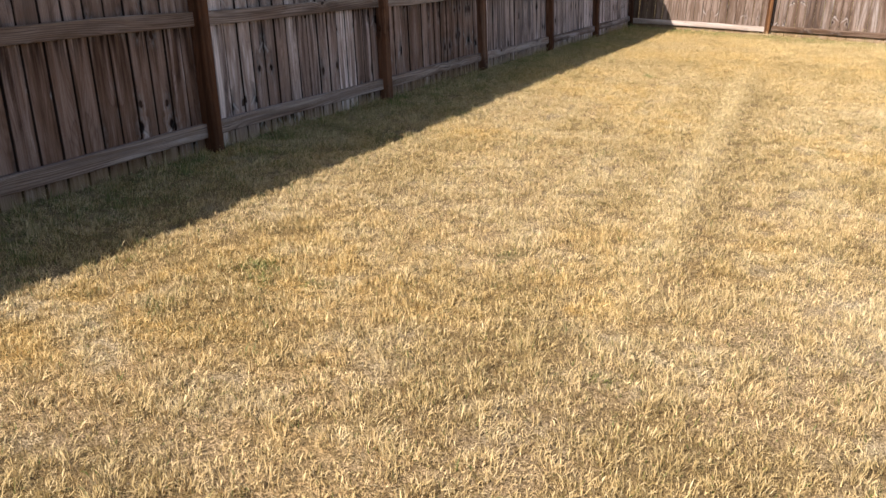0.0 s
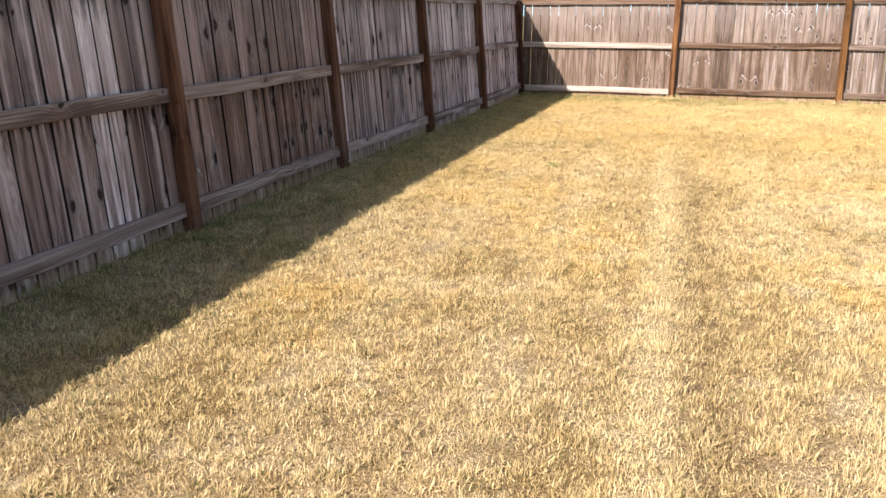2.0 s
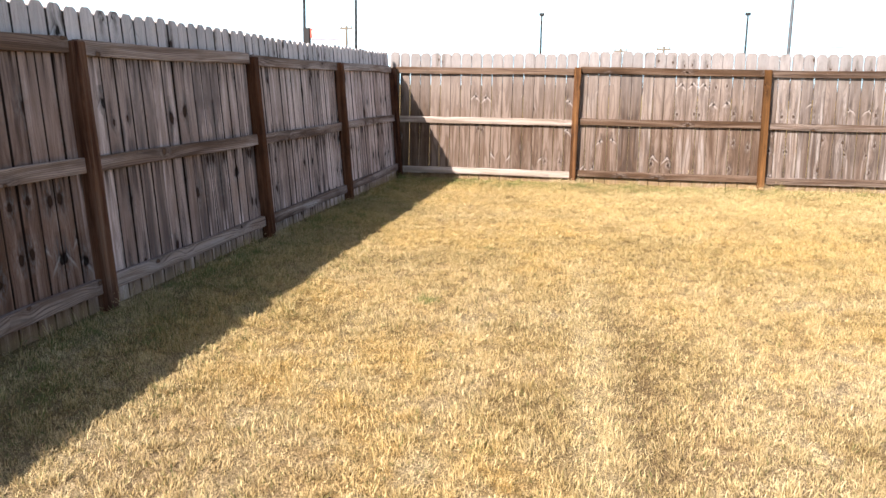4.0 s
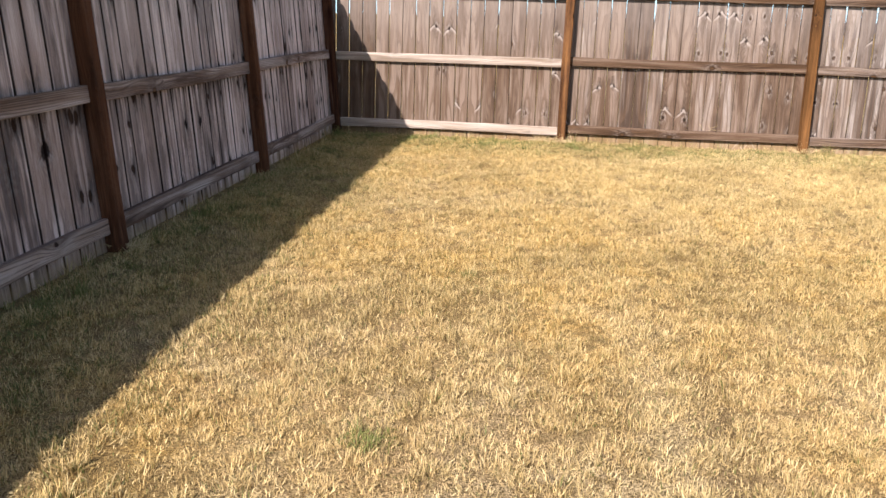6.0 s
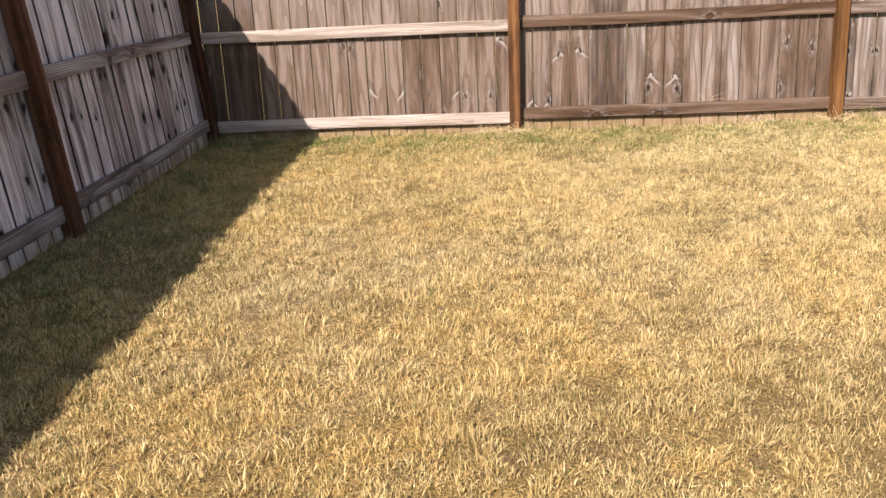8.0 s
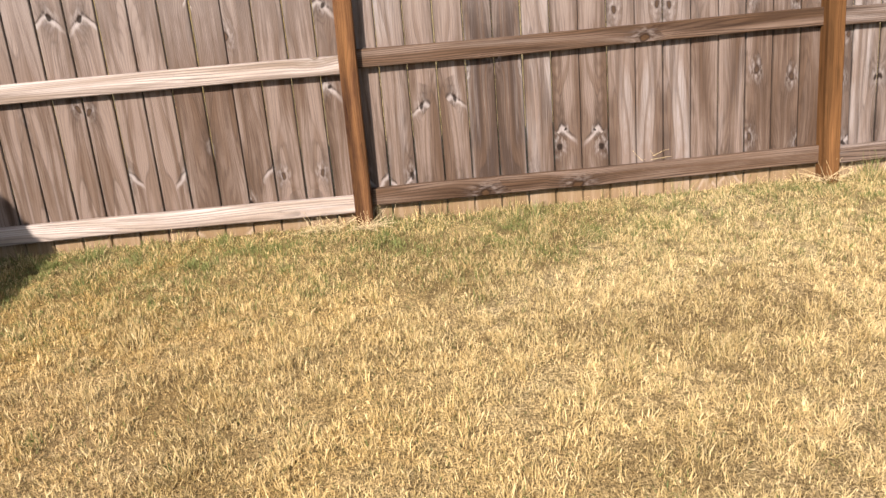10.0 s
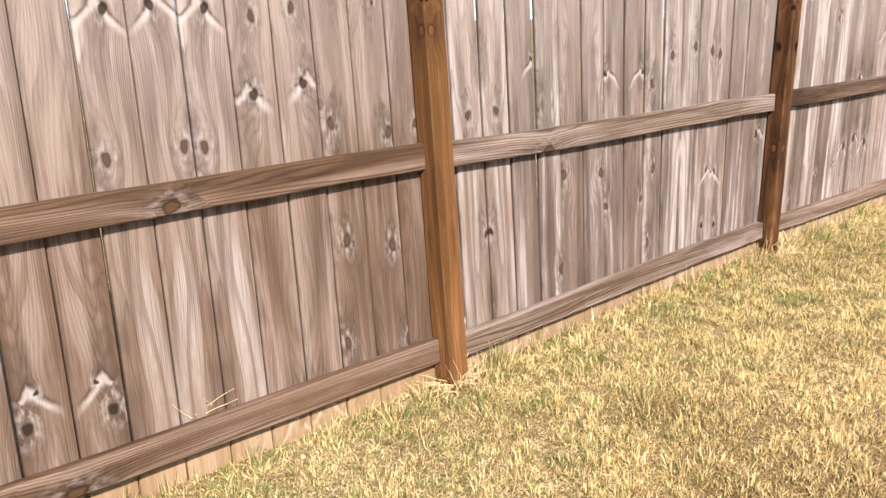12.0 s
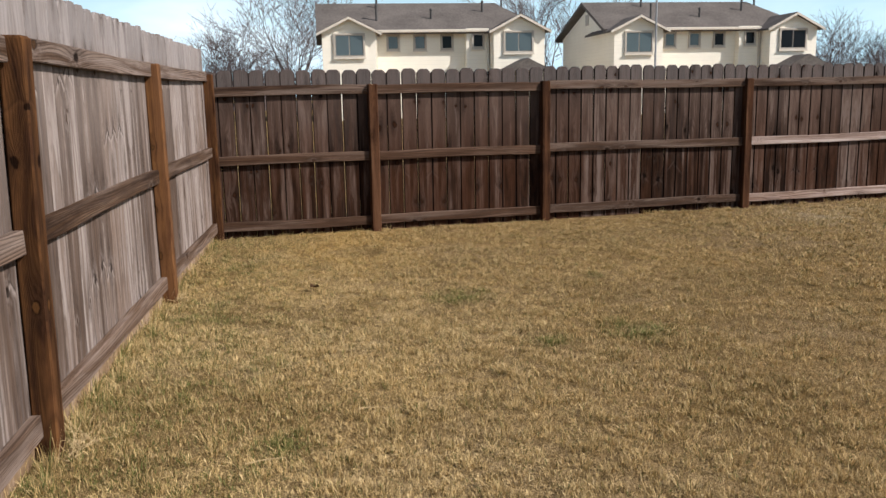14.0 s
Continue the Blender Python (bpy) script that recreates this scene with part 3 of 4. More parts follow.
def fence(points, outward, mats, label, seed, skip=(), drops=(), pale=(), rails=(0.145, 0.84, 1.50), post_top=1.53, top=1.725, brown=(), post_brown=(), open_joints=0.1, pale_mat=None, lean=0.0, paled=()):
    """A picket fence seen from its rail side. points: middle of each post on the front line, running so that outward is to the left."""
    rnd = random.Random(seed)
    picket_mat, rail_mat, post_mat = mats
    o = Vector((*outward, 0)).normalized()
    u = Vector((o.y, -o.x, 0))
    turn = Matrix((u, o, (0, 0, 1))).transposed().to_4x4()
    root = thing("fence", label, "fence", "yard fences")
    pickets = [picket_mesh("picket", picket_mat, seed * 10 + i) for i in range(7)]
    posts = [post_mesh(post_mat, seed * 10 + i) for i in range(3)]

    leans = lean if isinstance(lean, tuple) else (lean,) * len(points)

    def leaning(p, angle):
        """Tips what stands at p outward about the foot of the fence's front line."""
        foot = Vector((p[0], p[1], 0))
        return Matrix.Translation(foot) @ Matrix.Rotation(radians(-angle), 4, u) @ Matrix.Translation(-foot)

    def shade(ob, from_log, mirrored, brownness, paled=0.0):
        ob.color = (from_log, mirrored, brownness, 1 - paled)

    for i, p in enumerate(points):
        if i in skip:
            continue
        m = leaning(p, leans[i]) @ Matrix.Translation((p[0], p[1], post_top - 1.525 + rnd.uniform(-0.012, 0.012))) @ turn @ pose(0, 0, 0, rnd.uniform(-0.4, 0.4), rnd.uniform(-0.3, 0.3), 0)
        shade(part("post", posts[i % 3], parent=root, at=m), rnd.random(), 0, post_brown[i] if i < len(post_brown) else rnd.uniform(0.1, 0.5))
    for i, (a, b) in enumerate(zip(points, points[1:])):
        a, b = Vector((*a, 0)), Vector((*b, 0))
        span = (b - a).length
        u = (b - a).normalized()
        o = Vector((-u.y, u.x, 0))
        turn = Matrix((u, o, (0, 0, 1))).transposed().to_4x4()
        drop = drops[i] if i < len(drops) else rnd.uniform(-0.012, 0.012)
        tint = brown[i] if i < len(brown) else rnd.uniform(0.2, 0.7)
        tints = tint if isinstance(tint, tuple) else (tint, tint)
        tint = sum(tints) / 2
        for k, z in enumerate(rails):
            mat = (pale_mat or rail_wood_pale) if (i, k) in pale else rail_mat
            rail = rail_mesh(span - POST - 0.004, mat, seed * 100 + i * 3 + k)
            tilt = rnd.uniform(-0.22, 0.22)
            off = o * (FRONT_TO_PICKET - RAIL_D - 0.001) + Vector((0, 0, z + drop * 0.6))
            end_a, end_b = leaning(a, leans[i]) @ (a + off), leaning(b, leans[i + 1]) @ (b + off)
            run = (end_b - end_a).normalized()
            back = (leaning(a, (leans[i] + leans[i + 1]) / 2).to_3x3() @ o)
            back = (back - run * back.dot(run)).normalized()
            frame_m = Matrix((run, back, run.cross(back))).transposed().to_4x4()
            ob = part("rail", rail, parent=root, at=Matrix.Translation((end_a + end_b) / 2) @ frame_m @ pose(0, 0, 0, 0, tilt, 0))
            shade(ob, rnd.random(), 0, tint)
        n = max(1, round(span / 0.1445))
        step = span / n
        left, log, flip = 0, 0.0, 0
        for k in range(n):
            if left == 0:
                left, log, flip = rnd.choice((2, 2, 2, 1, 3)), rnd.random(), rnd.randint(0, 1)
            q = a + u * (step * (k + 0.5)) + o * (FRONT_TO_PICKET + rnd.uniform(0.0, 0.004))
            fit_w = (step - (rnd.uniform(0.0025, 0.0065) if rnd.random() < open_joints else 0.0012)) / PICKET_W
            q.z = top - 1.76 + drop + rnd.uniform(-0.008, 0.008)
            tip = leaning(a + u * (step * (k + 0.5)), leans[i] + (leans[i + 1] - leans[i]) * (k + 0.5) / n)
            ob = part("picket", rnd.choice(pickets), parent=root, at=tip @ Matrix.Translation(q) @ turn @ pose(0, 0, 0, 0, rnd.uniform(-0.16, 0.16), 0) @ Matrix.Diagonal((fit_w, 1, 1, 1)))
            shade(ob, log + rnd.uniform(-0.0003, 0.0003), flip, min(1.5, max(0, tints[0] + (tints[1] - tints[0]) * k / n + rnd.uniform(-0.35, 0.35))), paled[i] if i < len(paled) else 0.0)
            flip, left = 1 - flip, left - 1
    return root


H = 0.0445
WEST = [(0.18, -19.48), (0.17, -17.0), (0.145, -14.5), (0.11, -12.05), (0.072, -9.65), (0.035, -7.286), (0.028, -4.83), (0.018, -2.42), (0.02, H)]
# panels turn paler northward: weathering, and missing skylight added through the colour
fence(WEST, (-1, 0), (picket_wood_grey, rail_wood_grey, post_wood_red), "weathered grey-brown wooden picket fence standing in shade", 3, brown=(1.0, 1.0, 1.0, 0.6, 0.95, (0.6, 0.4), (0.2, 0.0), 0.0), post_brown=(0.8, 0.8, 0.9, 1.1, 0.7, 0.6, 0.8, 0.7, 0.3), open_joints=0.03, lean=4.6, paled=(0, 0, 0, 0.08, 0.02, 0.2, 0.3, 0.3))
NORTH = [(-0.20, 0.0), (2.40, -0.03), (4.84, -0.065), (7.28, -0.01), (9.72, -0.055), (12.10, -0.10)]
fence(NORTH, (0, 1), (picket_wood, rail_wood, post_wood), "sun-bleached wooden picket fence with orange-brown posts", 5, skip=(0,), drops=(-0.025, 0.012, 0.0, 0.01, 0.0), pale=((0, 0), (0, 1)), brown=(1.4, (0.95, 0.9), 0.4, 0.4, 0.4), post_brown=(0.2, 0.5, 1.2, 0.15, 0.1, 0.1), open_joints=0.28, paled=(0, 0.0, 0.09, 0.12, 0.1), rails=(0.14, 0.84, 1.515), post_top=1.555, top=1.765, lean=(2.0, 1.6, 4.2, -0.8, 0.0, 0.0))
EAST = [(12.115 + 0.131 * s, -s) for s in (-0.02, 1.56, 3.34, 5.72, 8.10, 10.4, 12.7, 15.0, 17.3, 19.5)]
fence(EAST, (0.9915, 0.1299), (picket_wood_dark, rail_wood_dark, post_wood_dark), "dark brown wooden picket fence with narrow gaps between boards", 7, skip=(0,), pale=((3, 0), (3, 1)), pale_mat=rail_wood_grey, rails=(0.11, 0.745, 1.385), post_top=1.44, top=1.575)

south = new("wall_south", mesh_of("wall_south", block(-0.3, 15.2, -20.0, -19.7, -0.05, 2.6), stucco))
tagged(south, "plain rendered wall closing the yard", "wall", kind="structure")


# ---------------------------------------------------------------- lawn
def lawn(name, label, boxes, seed, length=(0.03, 0.06), width=0.0034, per_tuft=34):
    """Tufts of arched blades, two faces each, over stretches of the plan (x0, x1, y0, y1, blades per square metre)."""
    rng = np.random.default_rng(seed)
    px, py, pa, ph = [], [], [], []
    for x0, x1, y0, y1, dens in boxes:
        area = (x1 - x0) * (y1 - y0)
        n, m = int(area * dens), max(8, int(area * dens * 0.68 / per_tuft))
        cx, cy, ch = rng.uniform(x0, x1, m), rng.uniform(y0, y1, m), rng.uniform(0, 1, m)
        spread = 0.012 + 0.014 * ch
        k = rng.integers(0, m, n)
        loose = rng.uniform(0, 1, n) < 0.32
        ox, oy = rng.normal(0, 1, n) * spread[k], rng.normal(0, 1, n) * spread[k]
        far = np.hypot(ox, oy) / spread[k]
        px.append(np.clip(np.where(loose, rng.uniform(x0, x1, n), cx[k] + ox), x0, x1))
        py.append(np.clip(np.where(loose, rng.uniform(y0, y1, n), cy[k] + oy), y0, y1))
        pa.append(np.arctan2(oy, ox) + rng.normal(0, 0.8, n))
        ph.append(np.where(loose, rng.uniform(0, 0.35, n), np.clip(ch[k] * 1.1 - 0.16 * far + 0.1, 0, 1)))
    x, y, yaw, tuft = np.concatenate(px), np.concatenate(py), np.concatenate(pa), np.concatenate(ph)

    def rolling(lo, hi, waves=16):
        total = np.zeros(len(x))
        for _ in range(waves):
            w, a, p = rng.uniform(lo, hi), rng.uniform(0, 2 * np.pi), rng.uniform(0, 2 * np.pi)
            total += np.sin(w * (np.cos(a) * x + np.sin(a) * y) + p)
        return total / np.sqrt(waves / 2)

    mound = rolling(28, 75) * 0.6 + rolling(9, 26) * 0.5
    # thin places, where the thatch shows
    keep = (mound + 0.5 * (tuft - 0.5) > -1.0) | (rng.uniform(0, 1, len(x)) < 0.45)
    x, y, yaw, tuft, mound = (k[keep] for k in (x, y, yaw, tuft, mound))
    n = len(x)
    long = rng.uniform(*length, n) * (0.5 + 0.85 * tuft) * np.clip(0.95 + 0.3 * mound, 0.4, 1.6)
    a0 = np.radians(rng.uniform(3, 48, n))
    a1 = a0 + np.radians(rng.uniform(5, 55, n))
    lying = rng.uniform(0, 1, n) < 0.15
    a0, a1 = np.where(lying, np.radians(rng.uniform(55, 78, n)), a0), np.where(lying, np.radians(rng.uniform(80, 97, n)), a1)
    wid = width * rng.uniform(0.6, 1.35, n) / 2
    twist = yaw + np.pi / 2 + rng.normal(0, 0.8, n)
    sx, sy = np.cos(twist) * wid, np.sin(twist) * wid
    z0 = np.where(lying, 0.009, -0.003)
    bent = rng.uniform(0, 1, n) < 0.36
    half = np.where(bent, long * 0.5, 0.0)
    mx, my, mz = x + np.cos(yaw) * np.sin(a0) * half, y + np.sin(yaw) * np.sin(a0) * half, z0 + np.cos(a0) * half
    rest, a1 = np.where(bent, long * 0.5, long), np.where(bent, a1, a0)
    tx, ty, tz = mx + np.cos(yaw) * np.sin(a1) * rest, my + np.sin(yaw) * np.sin(a1) * rest, np.maximum(0.002, mz + np.cos(a1) * rest)
    # straight blades are one face on a broad foot, arched ones two faces that are broadest at the bend
    left, right = np.stack((mx - sx, my - sy, mz), 1), np.stack((mx + sx, my + sy, mz), 1)
    tip, foot = np.stack((tx, ty, tz), 1), np.stack((x, y, z0), 1)
    upper = np.stack((left, right, tip), 1)
    nb = int(bent.sum())
    co = np.concatenate((np.concatenate((upper[bent], foot[bent][:, None]), 1).reshape(-1, 3), upper[~bent].reshape(-1, 3))).astype(np.float32)
    quad = np.arange(nb, dtype=np.int32)[:, None] * 4 + np.array((0, 1, 2, 3, 1, 0), np.int32)
    single = nb * 4 + np.arange((n - nb) * 3, dtype=np.int32)
    corners = np.concatenate((quad.ravel(), single))
    me = bpy.data.meshes.new(name)
    me.vertices.add(len(co))
    me.vertices.foreach_set("co", co.ravel())
    me.loops.add(len(corners))
    me.loops.foreach_set("vertex_index", corners)
    me.polygons.add(len(corners) // 3)
    me.polygons.foreach_set("loop_start", np.arange(len(corners) // 3, dtype=np.int32) * 3)
    me.update(calc_edges=True)
    me.materials.append(blade_mat)
    return tagged(new(name, me), label, "grass", kind="stuff")


lawn("grass", "short dormant grass, straw yellow with green tufts", ((0.02, 5.0, -15.6, 0.08, 20000), (5.0, 9.0, -3.2, 0.08, 20000), (9.0, 12.5, -3.2, 0.08, 12000), (5.0, 12.5, -4.5, -3.2, 11000)), 11, (0.022, 0.045))
lawn("grass", "longer uncut straw grass along the foot of the fences", ((0.0, 0.16, -15.4, 0.05, 2600), (0.0, 12.1, -0.13, 0.08, 2600), (-0.08, 0.0, -15.4, 0.05, 1600)), 13, (0.05, 0.10))
lawn("grass", "tall uncut straw grass hiding the foot of the boards", ((4.95, 12.1, -0.06, 0.085, 2800),), 17, (0.08, 0.14))
lawn("grass", "short dormant grass, straw yellow, across the far side of the yard", ((5.0, 14.0, -8.0, -4.5, 5000), (5.0, 14.0, -15.6, -8.0, 1300), (0.02, 14.5, -19.6, -15.6, 500)), 12, (0.025, 0.05), 0.006)


# ---------------------------------------------------------------- houses beyond the east fence
def window(parent, x, y0, y1, z0, z1, glass_mats, label=""):
    """A window in a wall that faces west at x, with its frame, sill and one pane a light."""
    w = part("window", block(x - 0.02, x + 0.06, y0, y1, z0, z1), frame_tan, parent, label)
    fr = bmesh.new()
    for a in ((y0 - 0.09, y0, z0 - 0.09, z1 + 0.09), (y1, y1 + 0.09, z0 - 0.09, z1 + 0.09), (y0, y1, z1, z1 + 0.09), (y0, y1, z0 - 0.09, z0)):
        box(fr, x - 0.07, x + 0.02, *a)
    part("window_frame", fr, frame_tan, w)
    part("window_sill", block(x - 0.12, x - 0.05, y0 - 0.12, y1 + 0.12, z0 - 0.16, z0 - 0.09), trim_cream, w)
    n = len(glass_mats)
    for i, g in enumerate(glass_mats):
        a, b = y0 + (y1 - y0) * i / n + 0.025, y0 + (y1 - y0) * (i + 1) / n - 0.025
        part("pane", block(x - 0.035, x - 0.022, a, b, z0 + 0.03, z1 - 0.03), g, w)
    return w


def gable_wing(root, y0, y1, peak, eave, x_front, x_back):
    """A narrow gabled bay that stands forward of the house."""
    mid_y = (y0 + y1) / 2
    wall = prism(bmesh.new(), [(y0, 0), (y1, 0), (y1, eave), (mid_y, peak - 0.12), (y0, eave)], "x", x_front, x_back)
    part("wing_wall", wall, wall_cream, root)
    slope = (peak - eave) / ((y1 - y0) / 2)
    ov = 0.28
    for s, name in ((-1, "wing_roof"), (1, "wing_roof")):
        ye = mid_y + s * ((y1 - y0) / 2 + ov)
        ze = eave - ov * slope
        part(name, prism(bmesh.new(), [(mid_y, peak), (ye, ze), (ye, ze - 0.10), (mid_y, peak - 0.11)][::s], "x", x_front - 0.30, x_back + 2.6), roof_brown, root)
        part("barge_board", prism(bmesh.new(), [(mid_y, peak - 0.02), (ye, ze - 0.02), (ye, ze - 0.14), (mid_y, peak - 0.14)][::s], "x", x_front - 0.34, x_front - 0.302), trim_cream, root)


def townhouse(y, right_pane):
    root = thing("townhouse", "cream lap-sided two-storey townhouse with brown shingle roof", "house", "houses behind the yard", at=pose(48, y, 0))
    L = 11.5
    eave, ridge = 4.62, 6.30
    # main block: gable end towards the north, hipped at the south
    main = prism(bmesh.new(), [(1.5, 0), (10.0, 0), (10.0, eave - 0.1), (5.0, ridge - 0.35), (1.5, eave - 0.1)], "y", -0.15, -L + 2.4)
    box(main, 1.5, 10.0, -L + 0.1, -L + 2.4, 0, eave - 0.25)
    part("wall", main, wall_cream, root)
    bay = block(1.05, 1.52, -8.75, -7.55, 0, eave)
    part("bay_wall", bay, wall_cream, root)
    bm = bmesh.new()
    y_n, y_s = 0.25, -L - 0.3
    pts = {"a": (0.9, y_n, eave - 0.12), "b": (0.9, y_s, eave - 0.12), "c": (5.0, y_n, ridge), "d": (5.0, y_s + 1.9, ridge), "e": (10.5, y_n, eave - 0.12), "f": (10.5, y_s, eave - 0.12)}
    v = {k: bm.verts.new(p) for k, p in pts.items()}
    for f in ("abdc", "bfd", "fecd"):
        bm.faces.new([v[k] for k in f])
    bmesh.ops.recalc_face_normals(bm, faces=bm.faces)
    bmesh.ops.solidify(bm, geom=bm.faces[:], thickness=0.16)
    part("roof", bm, roof_brown, root)
    part("gutter", block(0.78, 0.90, -8.7, -2.75, eave - 0.20, eave - 0.06, 0.02), trim_cream, root)
    gable_wing(root, -2.72, -0.02, 5.16, 4.50, 0.0, 1.6)
    gable_wing(root, -L, -8.80, 5.24, 4.55, 0.0, 1.6)
    window(root, -0.01, -2.08, -0.68, 3.24, 4.26, (pane_blue, pane_blue), "wide slider window with a pale blind")
    window(root, -0.01, -10.82, -9.40, 3.36, 4.32, (right_pane, right_pane), "wide slider window")
    for y, g in ((-3.72, pane_blue), (-5.14, pane_blue), (-6.58, pane_dark)):
        window(root, 1.49, y - 0.26, y + 0.26, 3.62, 4.28, (g,), "small square window")
    window(root, 1.04, -8.42, -7.92, 3.66, 4.30, (pane_dark,), "small square window with dark glass")
    for y in (-2.80, -8.70):
        part("downspout", block(0.95, 1.03, y - 0.04, y + 0.04, 0.1, eave - 0.2), trim_cream, root)
    for x, y, h in ((4.3, -3.1, 0.35), (2.4, -2.95, 0.55), (3.6, -8.9, 0.35), (2.6, -5.9, 0.25), (4.6, -10.2, 0.4)):
        z = eave + (ridge - eave) * (x - 0.9) / 4.1
        p = bmesh.new()
        bmesh.ops.create_cone(p, cap_ends=True, segments=8, radius1=0.06, radius2=0.06, depth=h + 0.3, matrix=Matrix.Translation((x, y, z + h / 2)))
        bmesh.ops.create_cone(p, cap_ends=True, segments=8, radius1=0.11, radius2=0.04, depth=0.09, matrix=Matrix.Translation((x, y, z + h + 0.17)))
        part("vent_pipe", p, pipe_dark, root)
    for y in (-10.2,):
        part("porch_roof", prism(bmesh.new(), [(y - 1.3, 2.35), (y + 1.3, 2.35), (y, 2.98)], "x", -1.6, -0.02), roof_brown, root)
    part("gable_vent", block(4.75, 5.25, -0.17, -0.10, 5.0, 5.6), frame_tan, root)
    return root


townhouse(-1.3, pane_blue)
townhouse(-16.55, pane_dark)


# ---------------------------------------------------------------- bare trees
def tube(verts, faces, p, q, r0, r1, sides):
    d = (q - p).normalized()
    a = d.orthogonal().normalized()
    b = d.cross(a)
    base = len(verts)
    for c, r in ((p, r0), (q, r1)):
        for i in range(sides):
            t = 2 * math.pi * i / sides
            verts.append(c + a * (math.cos(t) * r) + b * (math.sin(t) * r))
    for i in range(sides):
        j = (i + 1) % sides
        faces.append((base + i, base + j, base + sides + j, base + sides + i))


def bare_tree(x, y, height, seed, spread=0.6, levels=5, label="leafless tree with a spreading grey crown"):
    rnd = random.Random(seed)
    wood_v, wood_f, twig_v, twig_f = [], [], [], []

    def grow(p, d, length, r, level):
        verts, faces = (wood_v, wood_f) if level < 3 else (twig_v, twig_f)
        steps = 3 if level < 4 else 2
        for k in range(steps):
            d = (d + Vector((rnd.gauss(0, 0.12), rnd.gauss(0, 0.12), rnd.gauss(0.03, 0.07)))).normalized()
            q = p + d * (length / steps)
            r1 = r * (0.82 if level < levels else 0.78)
            tube(verts, faces, p, q, r, r1, 7 if level == 0 else 4 if level < 3 else 3)
            p, r = q, r1
            if level > 0 and level < levels and k < steps - 1:
                side = (d + Vector((rnd.gauss(0, spread), rnd.gauss(0, spread), rnd.gauss(0.1, 0.3)))).normalized()
                grow(p, side, length * rnd.uniform(0.5, 0.75), r * 0.55, level + 1)
        if level < levels:
            for _ in range(rnd.choice((2, 2, 3)) if level else 7):
                side = (d + Vector((rnd.gauss(0, spread), rnd.gauss(0, spread), rnd.gauss(0.12, 0.25)))).normalized()
                grow(p, side, (height * rnd.uniform(0.2, 0.29) if level == 0 else length * rnd.uniform(0.62, 0.85)), max(r * 0.62, 0.02 if level < 3 else 0.013), level + 1)

    root = thing("tree", label, "tree", "bare winter trees", at=pose(x, y, 0))
    grow(Vector((0, 0, -0.2)), Vector((0, 0, 1)), height * 0.14, height * 0.022, 0)
    for name, vv, ff, mat in (("trunk", wood_v, wood_f, bark), ("crown", twig_v, twig_f, twig_mat)):
        me = bpy.data.meshes.new(name)
        me.from_pydata([tuple(v) for v in vv], [], ff)
        me.materials.append(mat)
        part(name, me, parent=root)
    return root


bare_tree(62, 0.5, 11.6, 4, 0.6, 5)
bare_tree(64, 5.0, 8.0, 6, 0.6, 5, "leafless spreading tree beside a taller one")
bare_tree(66, 8.2, 8.0, 9, 0.6, 4, "small leafless tree far beyond the fence")
bare_tree(60, -16.4, 11.5, 14, 0.45, 5, "leafless tree standing between the two houses")
bare_tree(74, -46.0, 10.5, 25, 0.6, 4, "leafless tree beyond the last house")
bare_tree(82, -56.5, 11.0, 27, 0.6, 4, "leafless tree beyond the last house")
bare_tree(78, -51.0, 9.5, 29, 0.6, 4, "leafless tree beyond the last house")
bare_tree(72, -43.0, 8.6, 21, 0.6, 4, "leafless tree beyond the last house")
bare_tree(80, -53.0, 8.0, 23, 0.6, 4, "leafless tree beyond the last house")


def brush(name, x, y0, y1, n, height, seed, along="y"):
    """A far strip of leafless scrub."""
    rnd = random.Random(seed)
    vv, ff = [], []
    for _ in range(n):
        s = rnd.uniform(y0, y1)
        p = Vector((x + rnd.uniform(-2, 2), s, 0)) if along == "y" else Vector((s, x + rnd.uniform(-2, 2), 0))
        top = height * rnd.uniform(0.5, 1.0) * (0.8 + 0.3 * math.sin(s * 0.35))
        q = p + Vector((rnd.gauss(0, 0.5), rnd.gauss(0, 0.5), top))
        tube(vv, ff, p, q, 0.05, 0.012, 3)
        for _ in range(5):
            m = p.lerp(q, rnd.uniform(0.35, 0.95))
            tube(vv, ff, m, m + Vector((rnd.gauss(0, 0.6), rnd.gauss(0, 0.6), rnd.uniform(0.1, 0.8))), 0.02, 0.006, 3)
    me = bpy.data.meshes.new(name)
    me.from_pydata([tuple(v) for v in vv], [], ff)
    me.materials.append(twig_mat)
    return tagged(new(name, me), "distant leafless scrub and treetops", "scrub", kind="stuff")


brush("scrub", 85, -75, 40, 3000, 5.2, 5)
brush("scrub", 95, -10, 60, 1300, 3.4, 6, "x")


# ---------------------------------------------------------------- poles beyond the north fence
def rod(bm, x, y, z0, z1, r0, r1, sides=10):
    bmesh.ops.create_cone(bm, cap_ends=True, segments=sides, radius1=r0, radius2=r1, depth=z1 - z0, matrix=Matrix.Translation((x, y, (z0 + z1) / 2)))
    return bm


def lamp_pole(x, y, h, r, mat, head, label):
    root = thing("street_lamp", label, "lamp post", "poles beyond the fence", at=pose(x, y, 0))
    part("pole", rod(bmesh.new(), 0, 0, 0, h, r, r * 0.7), mat, root)
    if head:
        part("lamp_head", block(-0.2, 0.2, -0.14, 0.14, h - 0.02, h + 0.2, 0.03), steel_dark, root)
        part("base", rod(bmesh.new(), 0, 0, 0, 0.4, 0.22, 0.2), stucco, root)
    return root


